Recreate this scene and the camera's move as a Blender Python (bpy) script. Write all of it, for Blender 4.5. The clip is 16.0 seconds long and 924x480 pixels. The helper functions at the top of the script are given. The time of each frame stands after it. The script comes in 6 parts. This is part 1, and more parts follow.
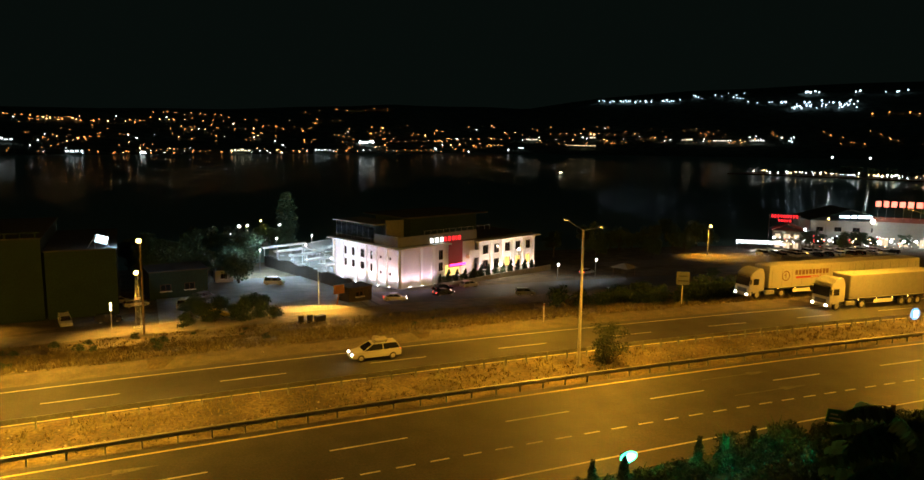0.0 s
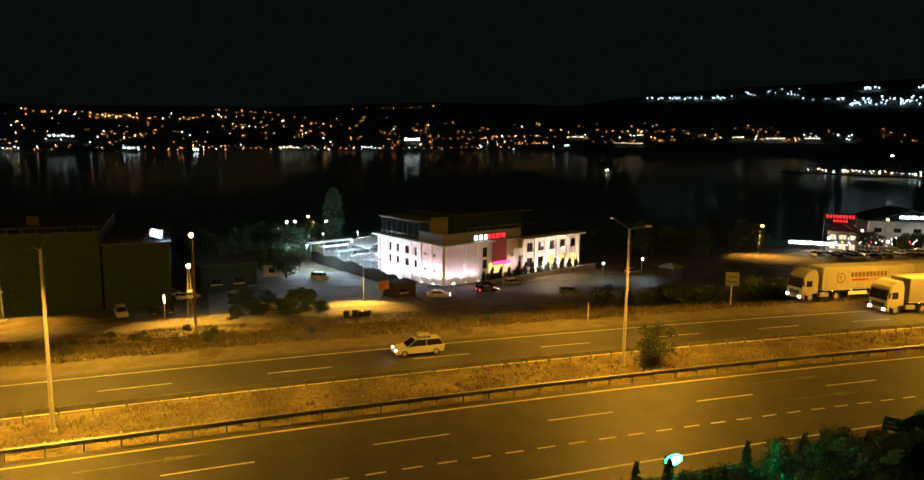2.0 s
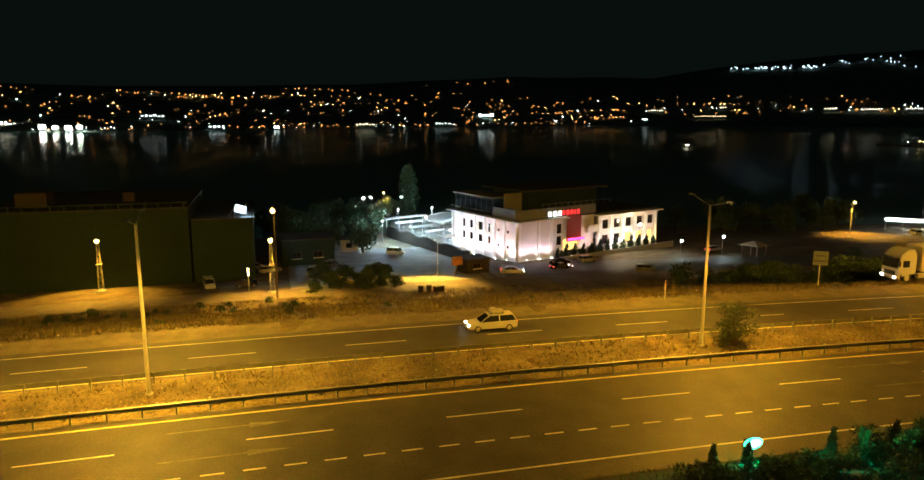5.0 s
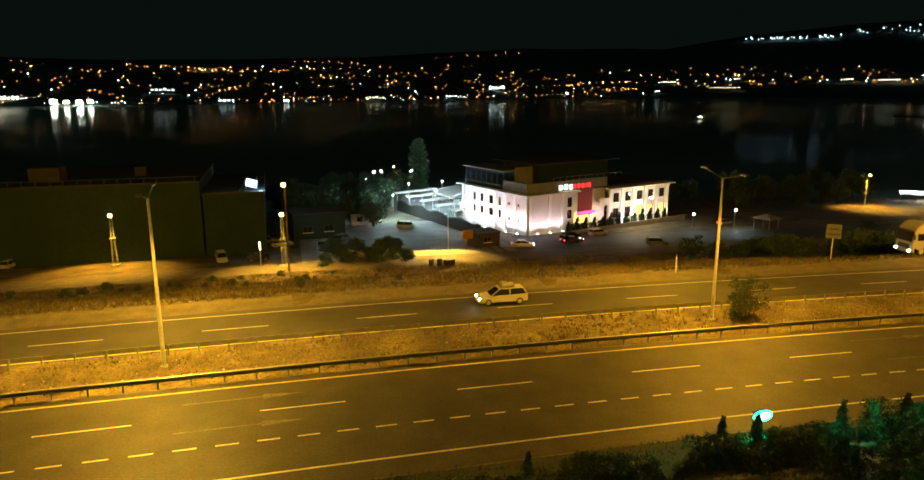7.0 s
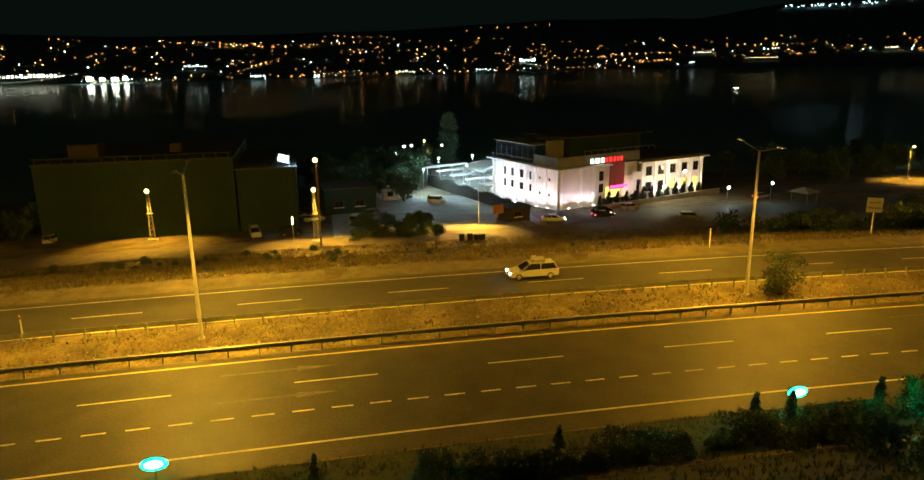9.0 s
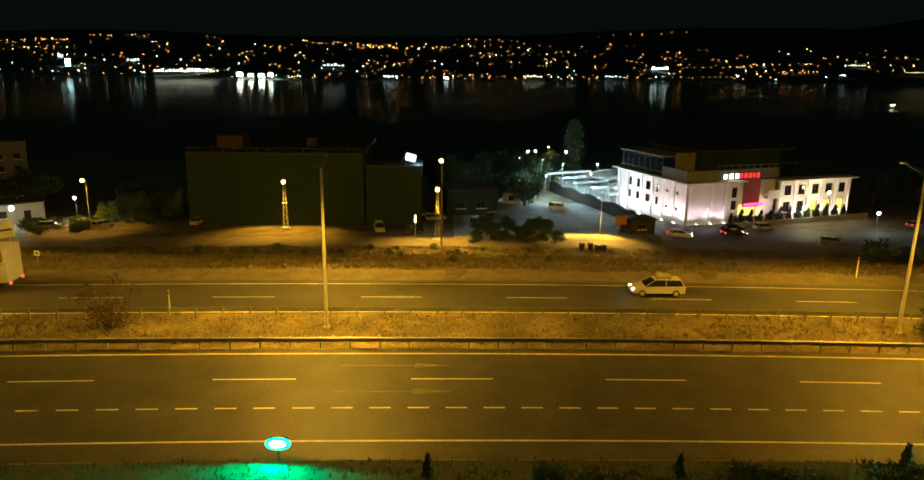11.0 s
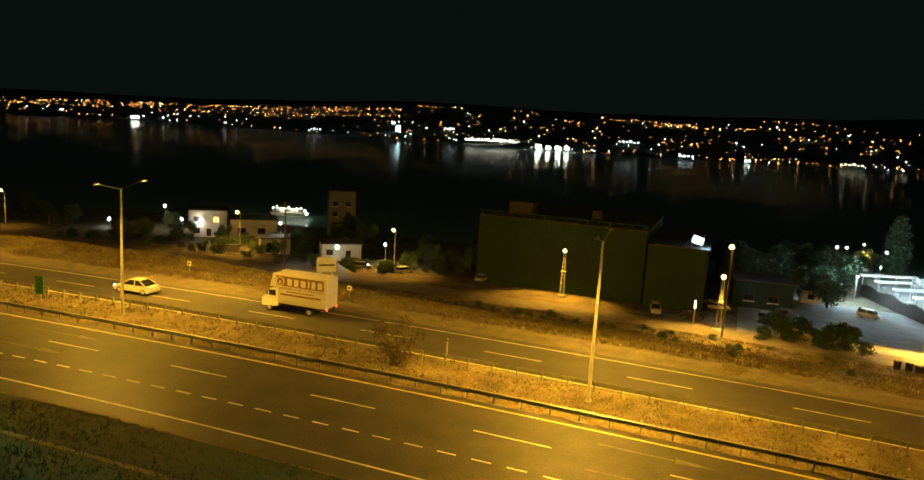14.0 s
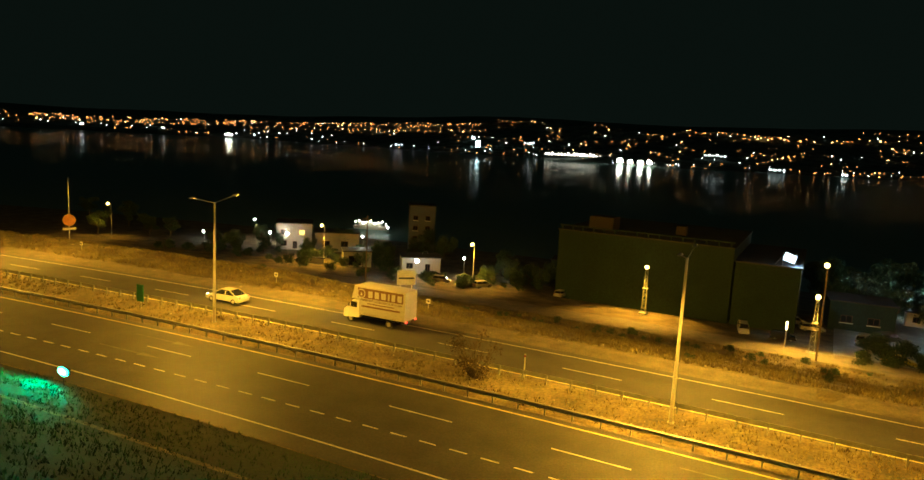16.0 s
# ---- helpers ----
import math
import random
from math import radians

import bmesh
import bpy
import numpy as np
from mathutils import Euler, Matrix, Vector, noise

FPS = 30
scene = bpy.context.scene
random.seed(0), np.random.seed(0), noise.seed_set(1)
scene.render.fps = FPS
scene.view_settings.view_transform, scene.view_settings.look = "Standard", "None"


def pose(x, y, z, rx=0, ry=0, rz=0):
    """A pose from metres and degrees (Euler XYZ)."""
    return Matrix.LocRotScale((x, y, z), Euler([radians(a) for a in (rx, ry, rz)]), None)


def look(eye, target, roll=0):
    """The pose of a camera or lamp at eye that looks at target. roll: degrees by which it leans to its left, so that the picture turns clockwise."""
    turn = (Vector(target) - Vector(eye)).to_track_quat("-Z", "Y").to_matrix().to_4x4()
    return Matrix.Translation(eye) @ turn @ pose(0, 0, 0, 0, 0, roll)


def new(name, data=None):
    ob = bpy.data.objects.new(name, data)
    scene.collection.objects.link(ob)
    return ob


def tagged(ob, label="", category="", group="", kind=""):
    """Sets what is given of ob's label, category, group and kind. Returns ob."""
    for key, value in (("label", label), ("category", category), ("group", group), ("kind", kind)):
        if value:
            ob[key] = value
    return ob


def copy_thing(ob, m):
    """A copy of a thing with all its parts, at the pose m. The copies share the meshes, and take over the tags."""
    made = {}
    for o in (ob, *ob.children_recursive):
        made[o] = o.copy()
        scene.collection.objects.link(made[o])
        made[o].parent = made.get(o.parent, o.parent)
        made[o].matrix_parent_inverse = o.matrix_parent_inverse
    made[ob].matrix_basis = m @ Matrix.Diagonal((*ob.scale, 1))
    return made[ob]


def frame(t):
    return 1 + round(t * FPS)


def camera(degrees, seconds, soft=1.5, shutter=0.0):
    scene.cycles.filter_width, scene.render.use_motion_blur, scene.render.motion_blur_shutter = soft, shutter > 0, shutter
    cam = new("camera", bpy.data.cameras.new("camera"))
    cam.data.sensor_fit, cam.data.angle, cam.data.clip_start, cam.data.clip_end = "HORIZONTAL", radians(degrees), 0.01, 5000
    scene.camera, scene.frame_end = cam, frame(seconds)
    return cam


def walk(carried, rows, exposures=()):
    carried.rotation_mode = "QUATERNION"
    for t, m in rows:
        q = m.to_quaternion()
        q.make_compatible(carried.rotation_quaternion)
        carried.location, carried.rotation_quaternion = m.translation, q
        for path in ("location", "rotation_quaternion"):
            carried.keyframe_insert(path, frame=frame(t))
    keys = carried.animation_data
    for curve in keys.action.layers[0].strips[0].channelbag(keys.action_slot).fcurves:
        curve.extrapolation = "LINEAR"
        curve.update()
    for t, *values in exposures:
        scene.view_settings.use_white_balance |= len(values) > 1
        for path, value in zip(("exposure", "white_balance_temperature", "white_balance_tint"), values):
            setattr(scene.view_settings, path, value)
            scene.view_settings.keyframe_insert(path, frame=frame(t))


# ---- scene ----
# The camera stands on a terrace and pans; z = 0 is the highway
EYE = 18.0
ROWS = [      # seconds, heading, pitch, roll
    (0.0, -25.74, -7.84, -0.74),
    (0.5, -25.39, -7.88, -0.73),
    (1.0, -24.23, -7.91, -0.81),
    (1.5, -22.42, -8.02, -0.85),
    (2.0, -22.01, -8.11, -0.82),
    (2.5, -21.89, -8.15, -0.31),
    (3.0, -21.41, -8.20, 0.32),
    (3.5, -19.96, -8.71, -0.09),
    (4.0, -17.53, -9.08, 0.17),
    (6.5, -15.29, -12.06, -0.18),
    (7.0, -15.07, -12.34, 0.12),
    (7.5, -15.02, -12.46, 0.02),
    (8.0, -15.27, -12.49, 0.84),
    (8.5, -14.63, -13.29, -0.30),
    (8.7, -13.85, -14.29, -0.03),
    (10.8, -4.17, -14.04, -0.43),
    (11.0, -2.28, -14.09, -0.82),
    (11.5, 1.46, -14.37, -1.08),
    (12.0, 6.80, -13.18, -0.62),
    (12.5, 11.22, -11.93, -1.48),
    (13.0, 14.44, -10.74, -1.22),
    (13.5, 17.86, -9.52, -2.13),
    (14.0, 21.54, -8.92, -3.54),
    (14.5, 23.82, -8.83, -3.91),
    (15.0, 25.83, -8.04, -3.69),
    (15.5, 27.57, -7.93, -2.96),
    (16.0, 28.12, -8.09, -3.13),
]
LEAN = (-0.50, 0.45, 0.04)      # the step that the holder takes while turning
cam = camera(67.87, 16.0)
walk(cam, [(t, pose(*((LEAN[0], LEAN[1], EYE + LEAN[2]) if t > 9 else (0, 0, EYE)), 90 + p, r, y)) for t, y, p, r in ROWS],
     exposures=[(0.0, 0.5, 6500, -4), (4.0, 0.72, 6500, -10), (7.0, 0.8, 6500, -17), (11.0, 0.48, 6500, -21), (12.5, 0.46, 6500, -18), (14.0, 0.92, 6500, -12), (16.0, 1.0, 6500, -12)])
# ---------------------------------------------------------------- night sky
world = bpy.data.worlds.new("night")
scene.world = world
world.use_nodes = True
bg = world.node_tree.nodes["Background"]
bg.inputs[0].default_value = (0.075, 0.12, 0.105, 1)
bg.inputs[1].default_value = 0.022

SODIUM = (1.0, 0.45, 0.05)
WARM = (1.0, 0.72, 0.38)
COOL = (0.80, 0.90, 1.0)
GREEN = (0.0, 1.0, 0.42)


def lamp(kind, name, place, watts, colour, aim=None, size=0.15, angle=150, blend=0.6):
    data = bpy.data.lights.new(name, kind)
    data.energy, data.color = watts, colour
    data.shadow_soft_size = size
    if kind == "SPOT":
        data.spot_size, data.spot_blend = radians(angle), blend
    ob = new(name, data)
    ob.matrix_world = look(place, aim) if aim else Matrix.Translation(place)
    return ob


# ---------------------------------------------------------------- materials
def material(name, colour, rough=0.7, metal=0.0, scale=4.0, vary=0.35, stain=0.6, bump=0.2, emit=None, power=0.0,
             per_object=0.0, per_island=0.0, spec=0.5):
    """Colour varied by grain at one scale and stains at a larger one, with fine relief."""
    m = bpy.data.materials.new(name)
    m.use_nodes = True
    nt = m.node_tree
    b = nt.nodes["Principled BSDF"]
    b.inputs["Roughness"].default_value, b.inputs["Metallic"].default_value = rough, metal
    b.inputs["Specular IOR Level"].default_value = spec
    link = nt.links.new
    geo = nt.nodes.new("ShaderNodeNewGeometry")
    grain = nt.nodes.new("ShaderNodeTexNoise")
    grain.inputs["Scale"].default_value, grain.inputs["Detail"].default_value = scale * 6, 5
    big = nt.nodes.new("ShaderNodeTexNoise")
    big.inputs["Scale"].default_value, big.inputs["Detail"].default_value = scale * 0.35, 6
    link(geo.outputs["Position"], grain.inputs["Vector"])
    link(geo.outputs["Position"], big.inputs["Vector"])

    def ranged(src, amount):
        n = nt.nodes.new("ShaderNodeMapRange")
        n.inputs["From Min"].default_value, n.inputs["From Max"].default_value = 0.3, 0.7
        n.inputs["To Min"].default_value, n.inputs["To Max"].default_value = 1 - amount, 1 + amount * 0.6
        link(src, n.inputs["Value"])
        return n.outputs["Result"]

    def times(a, c):
        n = nt.nodes.new("ShaderNodeMath")
        n.operation = "MULTIPLY"
        link(a, n.inputs[0])
        link(c, n.inputs[1])
        return n.outputs[0]

    f = times(ranged(grain.outputs["Fac"], vary), ranged(big.outputs["Fac"], vary * stain))
    if per_object:
        info = nt.nodes.new("ShaderNodeObjectInfo")
        n = nt.nodes.new("ShaderNodeMapRange")
        n.inputs["To Min"].default_value, n.inputs["To Max"].default_value = 1 - per_object, 1 + per_object
        link(info.outputs["Random"], n.inputs["Value"])
        f = times(f, n.outputs["Result"])
    if per_island:
        n = nt.nodes.new("ShaderNodeMapRange")
        n.inputs["To Min"].default_value, n.inputs["To Max"].default_value = 1 - per_island, 1 + per_island
        link(geo.outputs["Random Per Island"], n.inputs["Value"])
        f = times(f, n.outputs["Result"])
    mul = nt.nodes.new("ShaderNodeVectorMath")
    mul.operation = "SCALE"
    mul.inputs[0].default_value = colour
    link(f, mul.inputs["Scale"])
    link(mul.outputs[0], b.inputs["Base Color"])
    if bump:
        n = nt.nodes.new("ShaderNodeBump")
        n.inputs["Strength"].default_value, n.inputs["Distance"].default_value = bump, 0.03
        link(grain.outputs["Fac"], n.inputs["Height"])
        link(n.outputs[0], b.inputs["Normal"])
    if emit:
        b.inputs["Emission Color"].default_value = (*emit, 1)
        b.inputs["Emission Strength"].default_value = power
    return m


def glow(name, colour, power):
    m = bpy.data.materials.new(name)
    m.use_nodes = True
    nt = m.node_tree
    e = nt.nodes.new("ShaderNodeEmission")
    e.inputs[0].default_value, e.inputs[1].default_value = (*colour, 1), power
    nt.links.new(e.outputs[0], nt.nodes["Material Output"].inputs[0])
    return m


M_ASPHALT = material("asphalt", (0.052, 0.050, 0.048), 0.62, scale=1.2, vary=0.38, stain=0.9, bump=0.25)
M_GRAVEL = material("gravel", (0.17, 0.145, 0.115), 0.95, scale=2.0, vary=0.5, bump=0.5)
M_LOT = material("lot_gravel", (0.26, 0.26, 0.26), 0.95, scale=0.9, vary=0.4, bump=0.5)
M_EARTH = material("dry_earth", (0.140, 0.112, 0.060), 0.97, scale=0.9, vary=0.6, stain=1.0, bump=0.7)
M_GRASS = material("dry_grass", (0.165, 0.135, 0.060), 0.9, scale=0.5, vary=0.4, bump=0, per_island=0.35)
M_GREENGRASS = material("green_grass", (0.042, 0.072, 0.026), 0.9, scale=0.5, vary=0.4, bump=0, per_island=0.5)
M_STONE = material("pale_stone", (0.30, 0.28, 0.24), 0.9, scale=4, vary=0.3, bump=0.2, per_island=0.4)
M_TURF = material("turf", (0.014, 0.024, 0.010), 0.95, scale=0.7, vary=0.5, bump=0.6)
M_PAINT_W = material("line_paint", (0.62, 0.60, 0.55), 0.6, scale=3, vary=0.45, bump=0.1)
M_PAINT_Y = material("yellow_line_paint", (0.66, 0.56, 0.30), 0.6, scale=3, vary=0.4, bump=0.1)
M_ZINC = material("galvanised_steel", (0.42, 0.42, 0.42), 0.45, 0.7, scale=3, vary=0.3, bump=0.08)
M_RAIL = material("weathered_rail_steel", (0.30, 0.31, 0.30), 0.5, 0.5, scale=3, vary=0.35, bump=0.08)
M_POLE = material("painted_steel", (0.54, 0.53, 0.50), 0.5, 0.2, scale=2, vary=0.25, bump=0.05)
M_CONC = material("concrete", (0.33, 0.32, 0.30), 0.9, scale=1.5, vary=0.35, bump=0.3)
# near-black green: the lack of light on these walls is put into the colour
M_UNLITWALL = material("unlit_wall", (0.014, 0.035, 0.024), 0.9, scale=0.6, vary=0.35, bump=0.25)
M_DARKWALL2 = material("brown_wall", (0.055, 0.045, 0.038), 0.9, scale=0.6, vary=0.35, bump=0.25)
M_ROOF = material("dark_roof", (0.05, 0.048, 0.048), 0.8, scale=0.8, vary=0.4, bump=0.3)
M_TILE = material("red_tile_roof", (0.30, 0.09, 0.06), 0.8, scale=1.5, vary=0.35, bump=0.4)
M_STUCCO = material("pale_stucco", (0.70, 0.66, 0.66), 0.85, scale=0.9, vary=0.14, bump=0.12)
M_PARAPET = material("grey_render", (0.24, 0.25, 0.29), 0.9, scale=0.9, vary=0.2, bump=0.12)
M_STUCCO2 = material("white_trim_stucco", (0.80, 0.79, 0.78), 0.8, scale=0.9, vary=0.1, bump=0.08)
M_DARKSTUCCO = material("grey_stucco", (0.42, 0.40, 0.38), 0.85, scale=0.9, vary=0.2, bump=0.12)
M_WHITE = material("white_paint", (0.60, 0.60, 0.60), 0.5, scale=1.5, vary=0.12, bump=0.04)
M_CREAM = material("cream_paint", (0.29, 0.28, 0.26), 0.5, scale=1.5, vary=0.12, bump=0.04)
# trailer sides darker, roof sheets lighter: the lamplit top is put into the colour
M_TARP = material("side_tarpaulin", (0.17, 0.165, 0.16), 0.55, scale=0.5, vary=0.10, bump=0.06)
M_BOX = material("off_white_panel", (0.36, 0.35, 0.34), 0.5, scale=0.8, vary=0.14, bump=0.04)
M_TARP2 = material("bright_roof_tarpaulin", (0.36, 0.35, 0.32), 0.55, scale=0.5, vary=0.12, bump=0.06)
M_CARS = {
    "white": material("white_car_paint", (0.40, 0.40, 0.40), 0.3, scale=1, vary=0.06, bump=0),
    "silver": material("silver_car_paint", (0.42, 0.43, 0.45), 0.3, 0.4, scale=1, vary=0.06, bump=0),
    "black": material("black_car_paint", (0.015, 0.015, 0.017), 0.25, scale=1, vary=0.1, bump=0),
    "grey": material("grey_car_paint", (0.12, 0.125, 0.13), 0.3, 0.3, scale=1, vary=0.06, bump=0),
    "yellow": material("yellow_car_paint", (0.65, 0.45, 0.05), 0.35, scale=1, vary=0.06, bump=0),
}
M_GLASS = material("dark_glass", (0.015, 0.017, 0.02), 0.08, scale=1, vary=0.1, bump=0)
M_RUBBER = material("tyre_rubber", (0.02, 0.02, 0.02), 0.85, scale=6, vary=0.3, bump=0.2)
M_RIM = material("wheel_rim", (0.4, 0.4, 0.4), 0.4, 0.6, scale=4, vary=0.2, bump=0)
M_BLACK = material("black_plastic", (0.02, 0.02, 0.02), 0.6, scale=3, vary=0.3, bump=0.1)
M_RED = material("red_banner", (0.30, 0.015, 0.025), 0.6, scale=1, vary=0.15, bump=0.1)
M_BROWN = material("brown_paint", (0.12, 0.055, 0.025), 0.6, scale=2, vary=0.2, bump=0)
M_SIGNGREEN = material("green_sign", (0.02, 0.14, 0.07), 0.5, scale=2, vary=0.2, bump=0)
M_BARK = material("bark", (0.10, 0.075, 0.05), 0.95, scale=3, vary=0.5, bump=0.6)
M_LEAF = material("leaf", (0.034, 0.066, 0.024), 0.6, scale=0.6, vary=0.3, bump=0, per_island=0.5, per_object=0.2)
M_LEAF2 = material("pale_leaf", (0.075, 0.12, 0.06), 0.6, scale=0.6, vary=0.3, bump=0, per_island=0.5, per_object=0.2)
M_SCRUB = material("scrub_leaf", (0.030, 0.045, 0.018), 0.8, scale=0.6, vary=0.3, bump=0, per_island=0.5)
M_DRYSCRUB = material("dry_scrub_leaf", (0.095, 0.070, 0.030), 0.85, scale=0.6, vary=0.3, bump=0, per_island=0.5)
M_CONIFER = material("conifer_leaf", (0.02, 0.045, 0.022), 0.7, scale=0.6, vary=0.3, bump=0, per_island=0.5)
M_WOODPOLE = material("weathered_wood", (0.17, 0.12, 0.075), 0.9, scale=2, vary=0.4, bump=0.4)
M_BRICKBROWN = material("rust_panel", (0.35, 0.16, 0.05), 0.8, scale=2, vary=0.35, bump=0.2)
M_BLOCK = material("grey_block_render", (0.13, 0.14, 0.15), 0.9, scale=0.8, vary=0.25, bump=0.2)
# paler than bare hillside: the distant haze is put into the colour
M_HILL = material("hazy_night_hill", (0.15, 0.18, 0.16), 1.0, scale=0.004, vary=0.4, bump=0, spec=0.0)

G_SODIUM = glow("sodium_bulb", (1.0, 0.55, 0.14), 13)
G_WHITE = glow("white_lamp", (0.95, 0.98, 1.0), 40)
G_BLUEWHITE = glow("cool_panel", (0.60, 0.78, 1.0), 2.6)
G_HEAD = glow("headlight", (1.0, 0.97, 0.9), 25)
G_TAIL = glow("tail_light", (1.0, 0.06, 0.04), 4)
G_REDSIGN = glow("red_letters", (1.0, 0.02, 0.03), 1.5)
G_REDWHITE = glow("bright_red_letters", (1.0, 0.16, 0.12), 2.6)
G_PINK = glow("pink_neon", (1.0, 0.03, 0.20), 4)
G_WHITESIGN = glow("white_letters", (1.0, 0.95, 0.9), 3)
G_GREENCORE = glow("green_floodlight_bulb", (0.42, 1.0, 0.80), 6)
G_GREEN = glow("green_floodlight_lens", (0.10, 1.0, 0.55), 5)
G_AMBERWIN = glow("lit_window", (1.0, 0.58, 0.16), 1.5)
G_PALEWIN = glow("pale_lit_window", (1.0, 0.70, 0.48), 0.75)


# ---------------------------------------------------------------- mesh helpers
def box(bm, c, s, rz=0.0, ry=0.0, taper=(1.0, 1.0), bevel=0.0):
    """A box at c of size s; taper scales its top; bevel rounds its edges."""
    r = bmesh.ops.create_cube(bm, size=1.0)
    vs = r["verts"]
    m = Matrix.Translation(c) @ Euler((0, radians(ry), radians(rz))).to_matrix().to_4x4()
    for v in vs:
        k = taper if v.co.z > 0 else (1, 1)
        v.co = Vector((v.co.x * s[0] * k[0], v.co.y * s[1] * k[1], v.co.z * s[2]))
    if bevel:
        es = {e for v in vs for e in v.link_edges}
        out = bmesh.ops.bevel(bm, geom=list(es), offset=bevel, segments=1, affect="EDGES", profile=0.5)
        vs = list({v for f in out["faces"] for v in f.verts} | {v for v in vs if v.is_valid})
    for v in vs:
        v.co = m @ v.co
    return vs


def tube(bm, a, b, r0, r1=None, n=8):
    a, b = Vector(a), Vector(b)
    r1 = r0 if r1 is None else r1
    q = (b - a).to_track_quat("Z", "Y").to_matrix()
    rings = []
    for p, r in ((a, r0), (b, r1)):
        rings.append([bm.verts.new(p + q @ Vector((r * math.cos(6.28318 * k / n), r * math.sin(6.28318 * k / n), 0))) for k in range(n)])
    for k in range(n):
        bm.faces.new((rings[0][k], rings[0][(k + 1) % n], rings[1][(k + 1) % n], rings[1][k]))
    bm.faces.new(rings[0][::-1])
    bm.faces.new(rings[1])


def extrude_profile(bm, pts, w0, w1=None, top=None):
    """A side outline of (x, z) points drawn across y; points above 'top' get the half width w1."""
    w1 = w0 if w1 is None else w1
    sides = []
    for sgn in (-1, 1):
        sides.append([bm.verts.new((x, sgn * (w1 if top is not None and z >= top else w0), z)) for x, z in pts])
    n = len(pts)
    for k in range(n):
        bm.faces.new((sides[0][k], sides[0][(k + 1) % n], sides[1][(k + 1) % n], sides[1][k]))
    bm.faces.new(sides[0][::-1])
    bm.faces.new(sides[1])
    bmesh.ops.recalc_face_normals(bm, faces=bm.faces)


def mesh_of(name, bm, mat):
    me = bpy.data.meshes.new(name)
    bm.to_mesh(me)
    bm.free()
    me.materials.append(mat)
    return me


def part(name, bm, mat, parent, label=""):
    ob = new(name, mesh_of(name, bm, mat))
    ob.parent = parent
    return tagged(ob, label=label)


def share(name, me, parent, m):
    ob = new(name, me)
    ob.parent = parent
    ob.matrix_basis = m
    return ob


def thing(name, m, label, category, group="", kind=""):
    ob = new(name)
    ob.matrix_basis = m
    return tagged(ob, label, category, group, kind)


def solid(name, bm, mat, label, category, kind="structure"):
    return tagged(new(name, mesh_of(name, bm, mat)), label, category, kind=kind)


def B():
    return bmesh.new()


# ---------------------------------------------------------------- the lie of the land
R, Y0, SKEW = 669.7, 41.91, 0.0126     # the highway's bend, its inner edge line's distance and its slant
CX, CY = -R * math.sin(SKEW), Y0 - R * math.cos(SKEW)


def rd(s, v, z=0.0):
    """A place s metres along the highway and v metres across it, away from the terrace."""
    a = s / R + SKEW
    return Vector((CX + (R + v) * math.sin(a), CY + (R + v) * math.cos(a), z))


def heading(s):
    return math.degrees(s / R + SKEW)


def vs_of(x, y):
    return R * (math.atan2(x - CX, y - CY) - SKEW), math.hypot(x - CX, y - CY) - R


PROFILE = ((-160, 17.0), (-60, 16.5), (-41.2, 16.4), (-40, 15.2), (-31, 8.0), (-21, 3.0), (-13.2, 0.25), (-12.4, 0.0), (19.5, -0.05),
           (60, -10), (100, -13), (150, -15.3), (166, -16.6), (200, -19), (330, -24))


def zg(v, s=0.0):
    if 19.5 < v < 60 and s < -25:       # towards the left the verge stays level before it drops
        k = min(1.0, (-s - 25) / 35)
        flat = 0.0 if v < 28.5 else -10.0 * (v - 28.5) / 31.5
        return k * flat + (1 - k) * (-10.0 * (v - 19.5) / 40.5)
    for (a, za), (b, zb) in zip(PROFILE, PROFILE[1:]):
        if v <= b:
            return za + (zb - za) * max(0.0, (v - a) / (b - a))
    return PROFILE[-1][1]


def gz(x, y):
    s, v = vs_of(x, y)
    return zg(v, s)


def on_ground(x, y, rz=0.0, dz=0.0):
    return pose(x, y, gz(x, y) + dz, 0, 0, rz)


def strip(name, mat, s0, s1, v0, v1, dz, label, category, kind="structure", step=4.0, rows=1, rough=0.0):
    bm = B()
    n = max(1, int((s1 - s0) / step))
    grid = []
    for i in range(n + 1):
        s = s0 + (s1 - s0) * i / n
        line = []
        for j in range(rows + 1):
            v = v0 + (v1 - v0) * j / rows
            wob = rough * noise.noise((s * 0.35, v * 0.35, 3.0)) if rough and j in (0, rows) else 0.0
            line.append(bm.verts.new(rd(s, v + wob, zg(v + wob, s) + dz)))
        grid.append(line)
    for i in range(n):
        for j in range(rows):
            bm.faces.new((grid[i][j], grid[i + 1][j], grid[i + 1][j + 1], grid[i][j + 1]))
    return solid(name, bm, mat, label, category, kind)


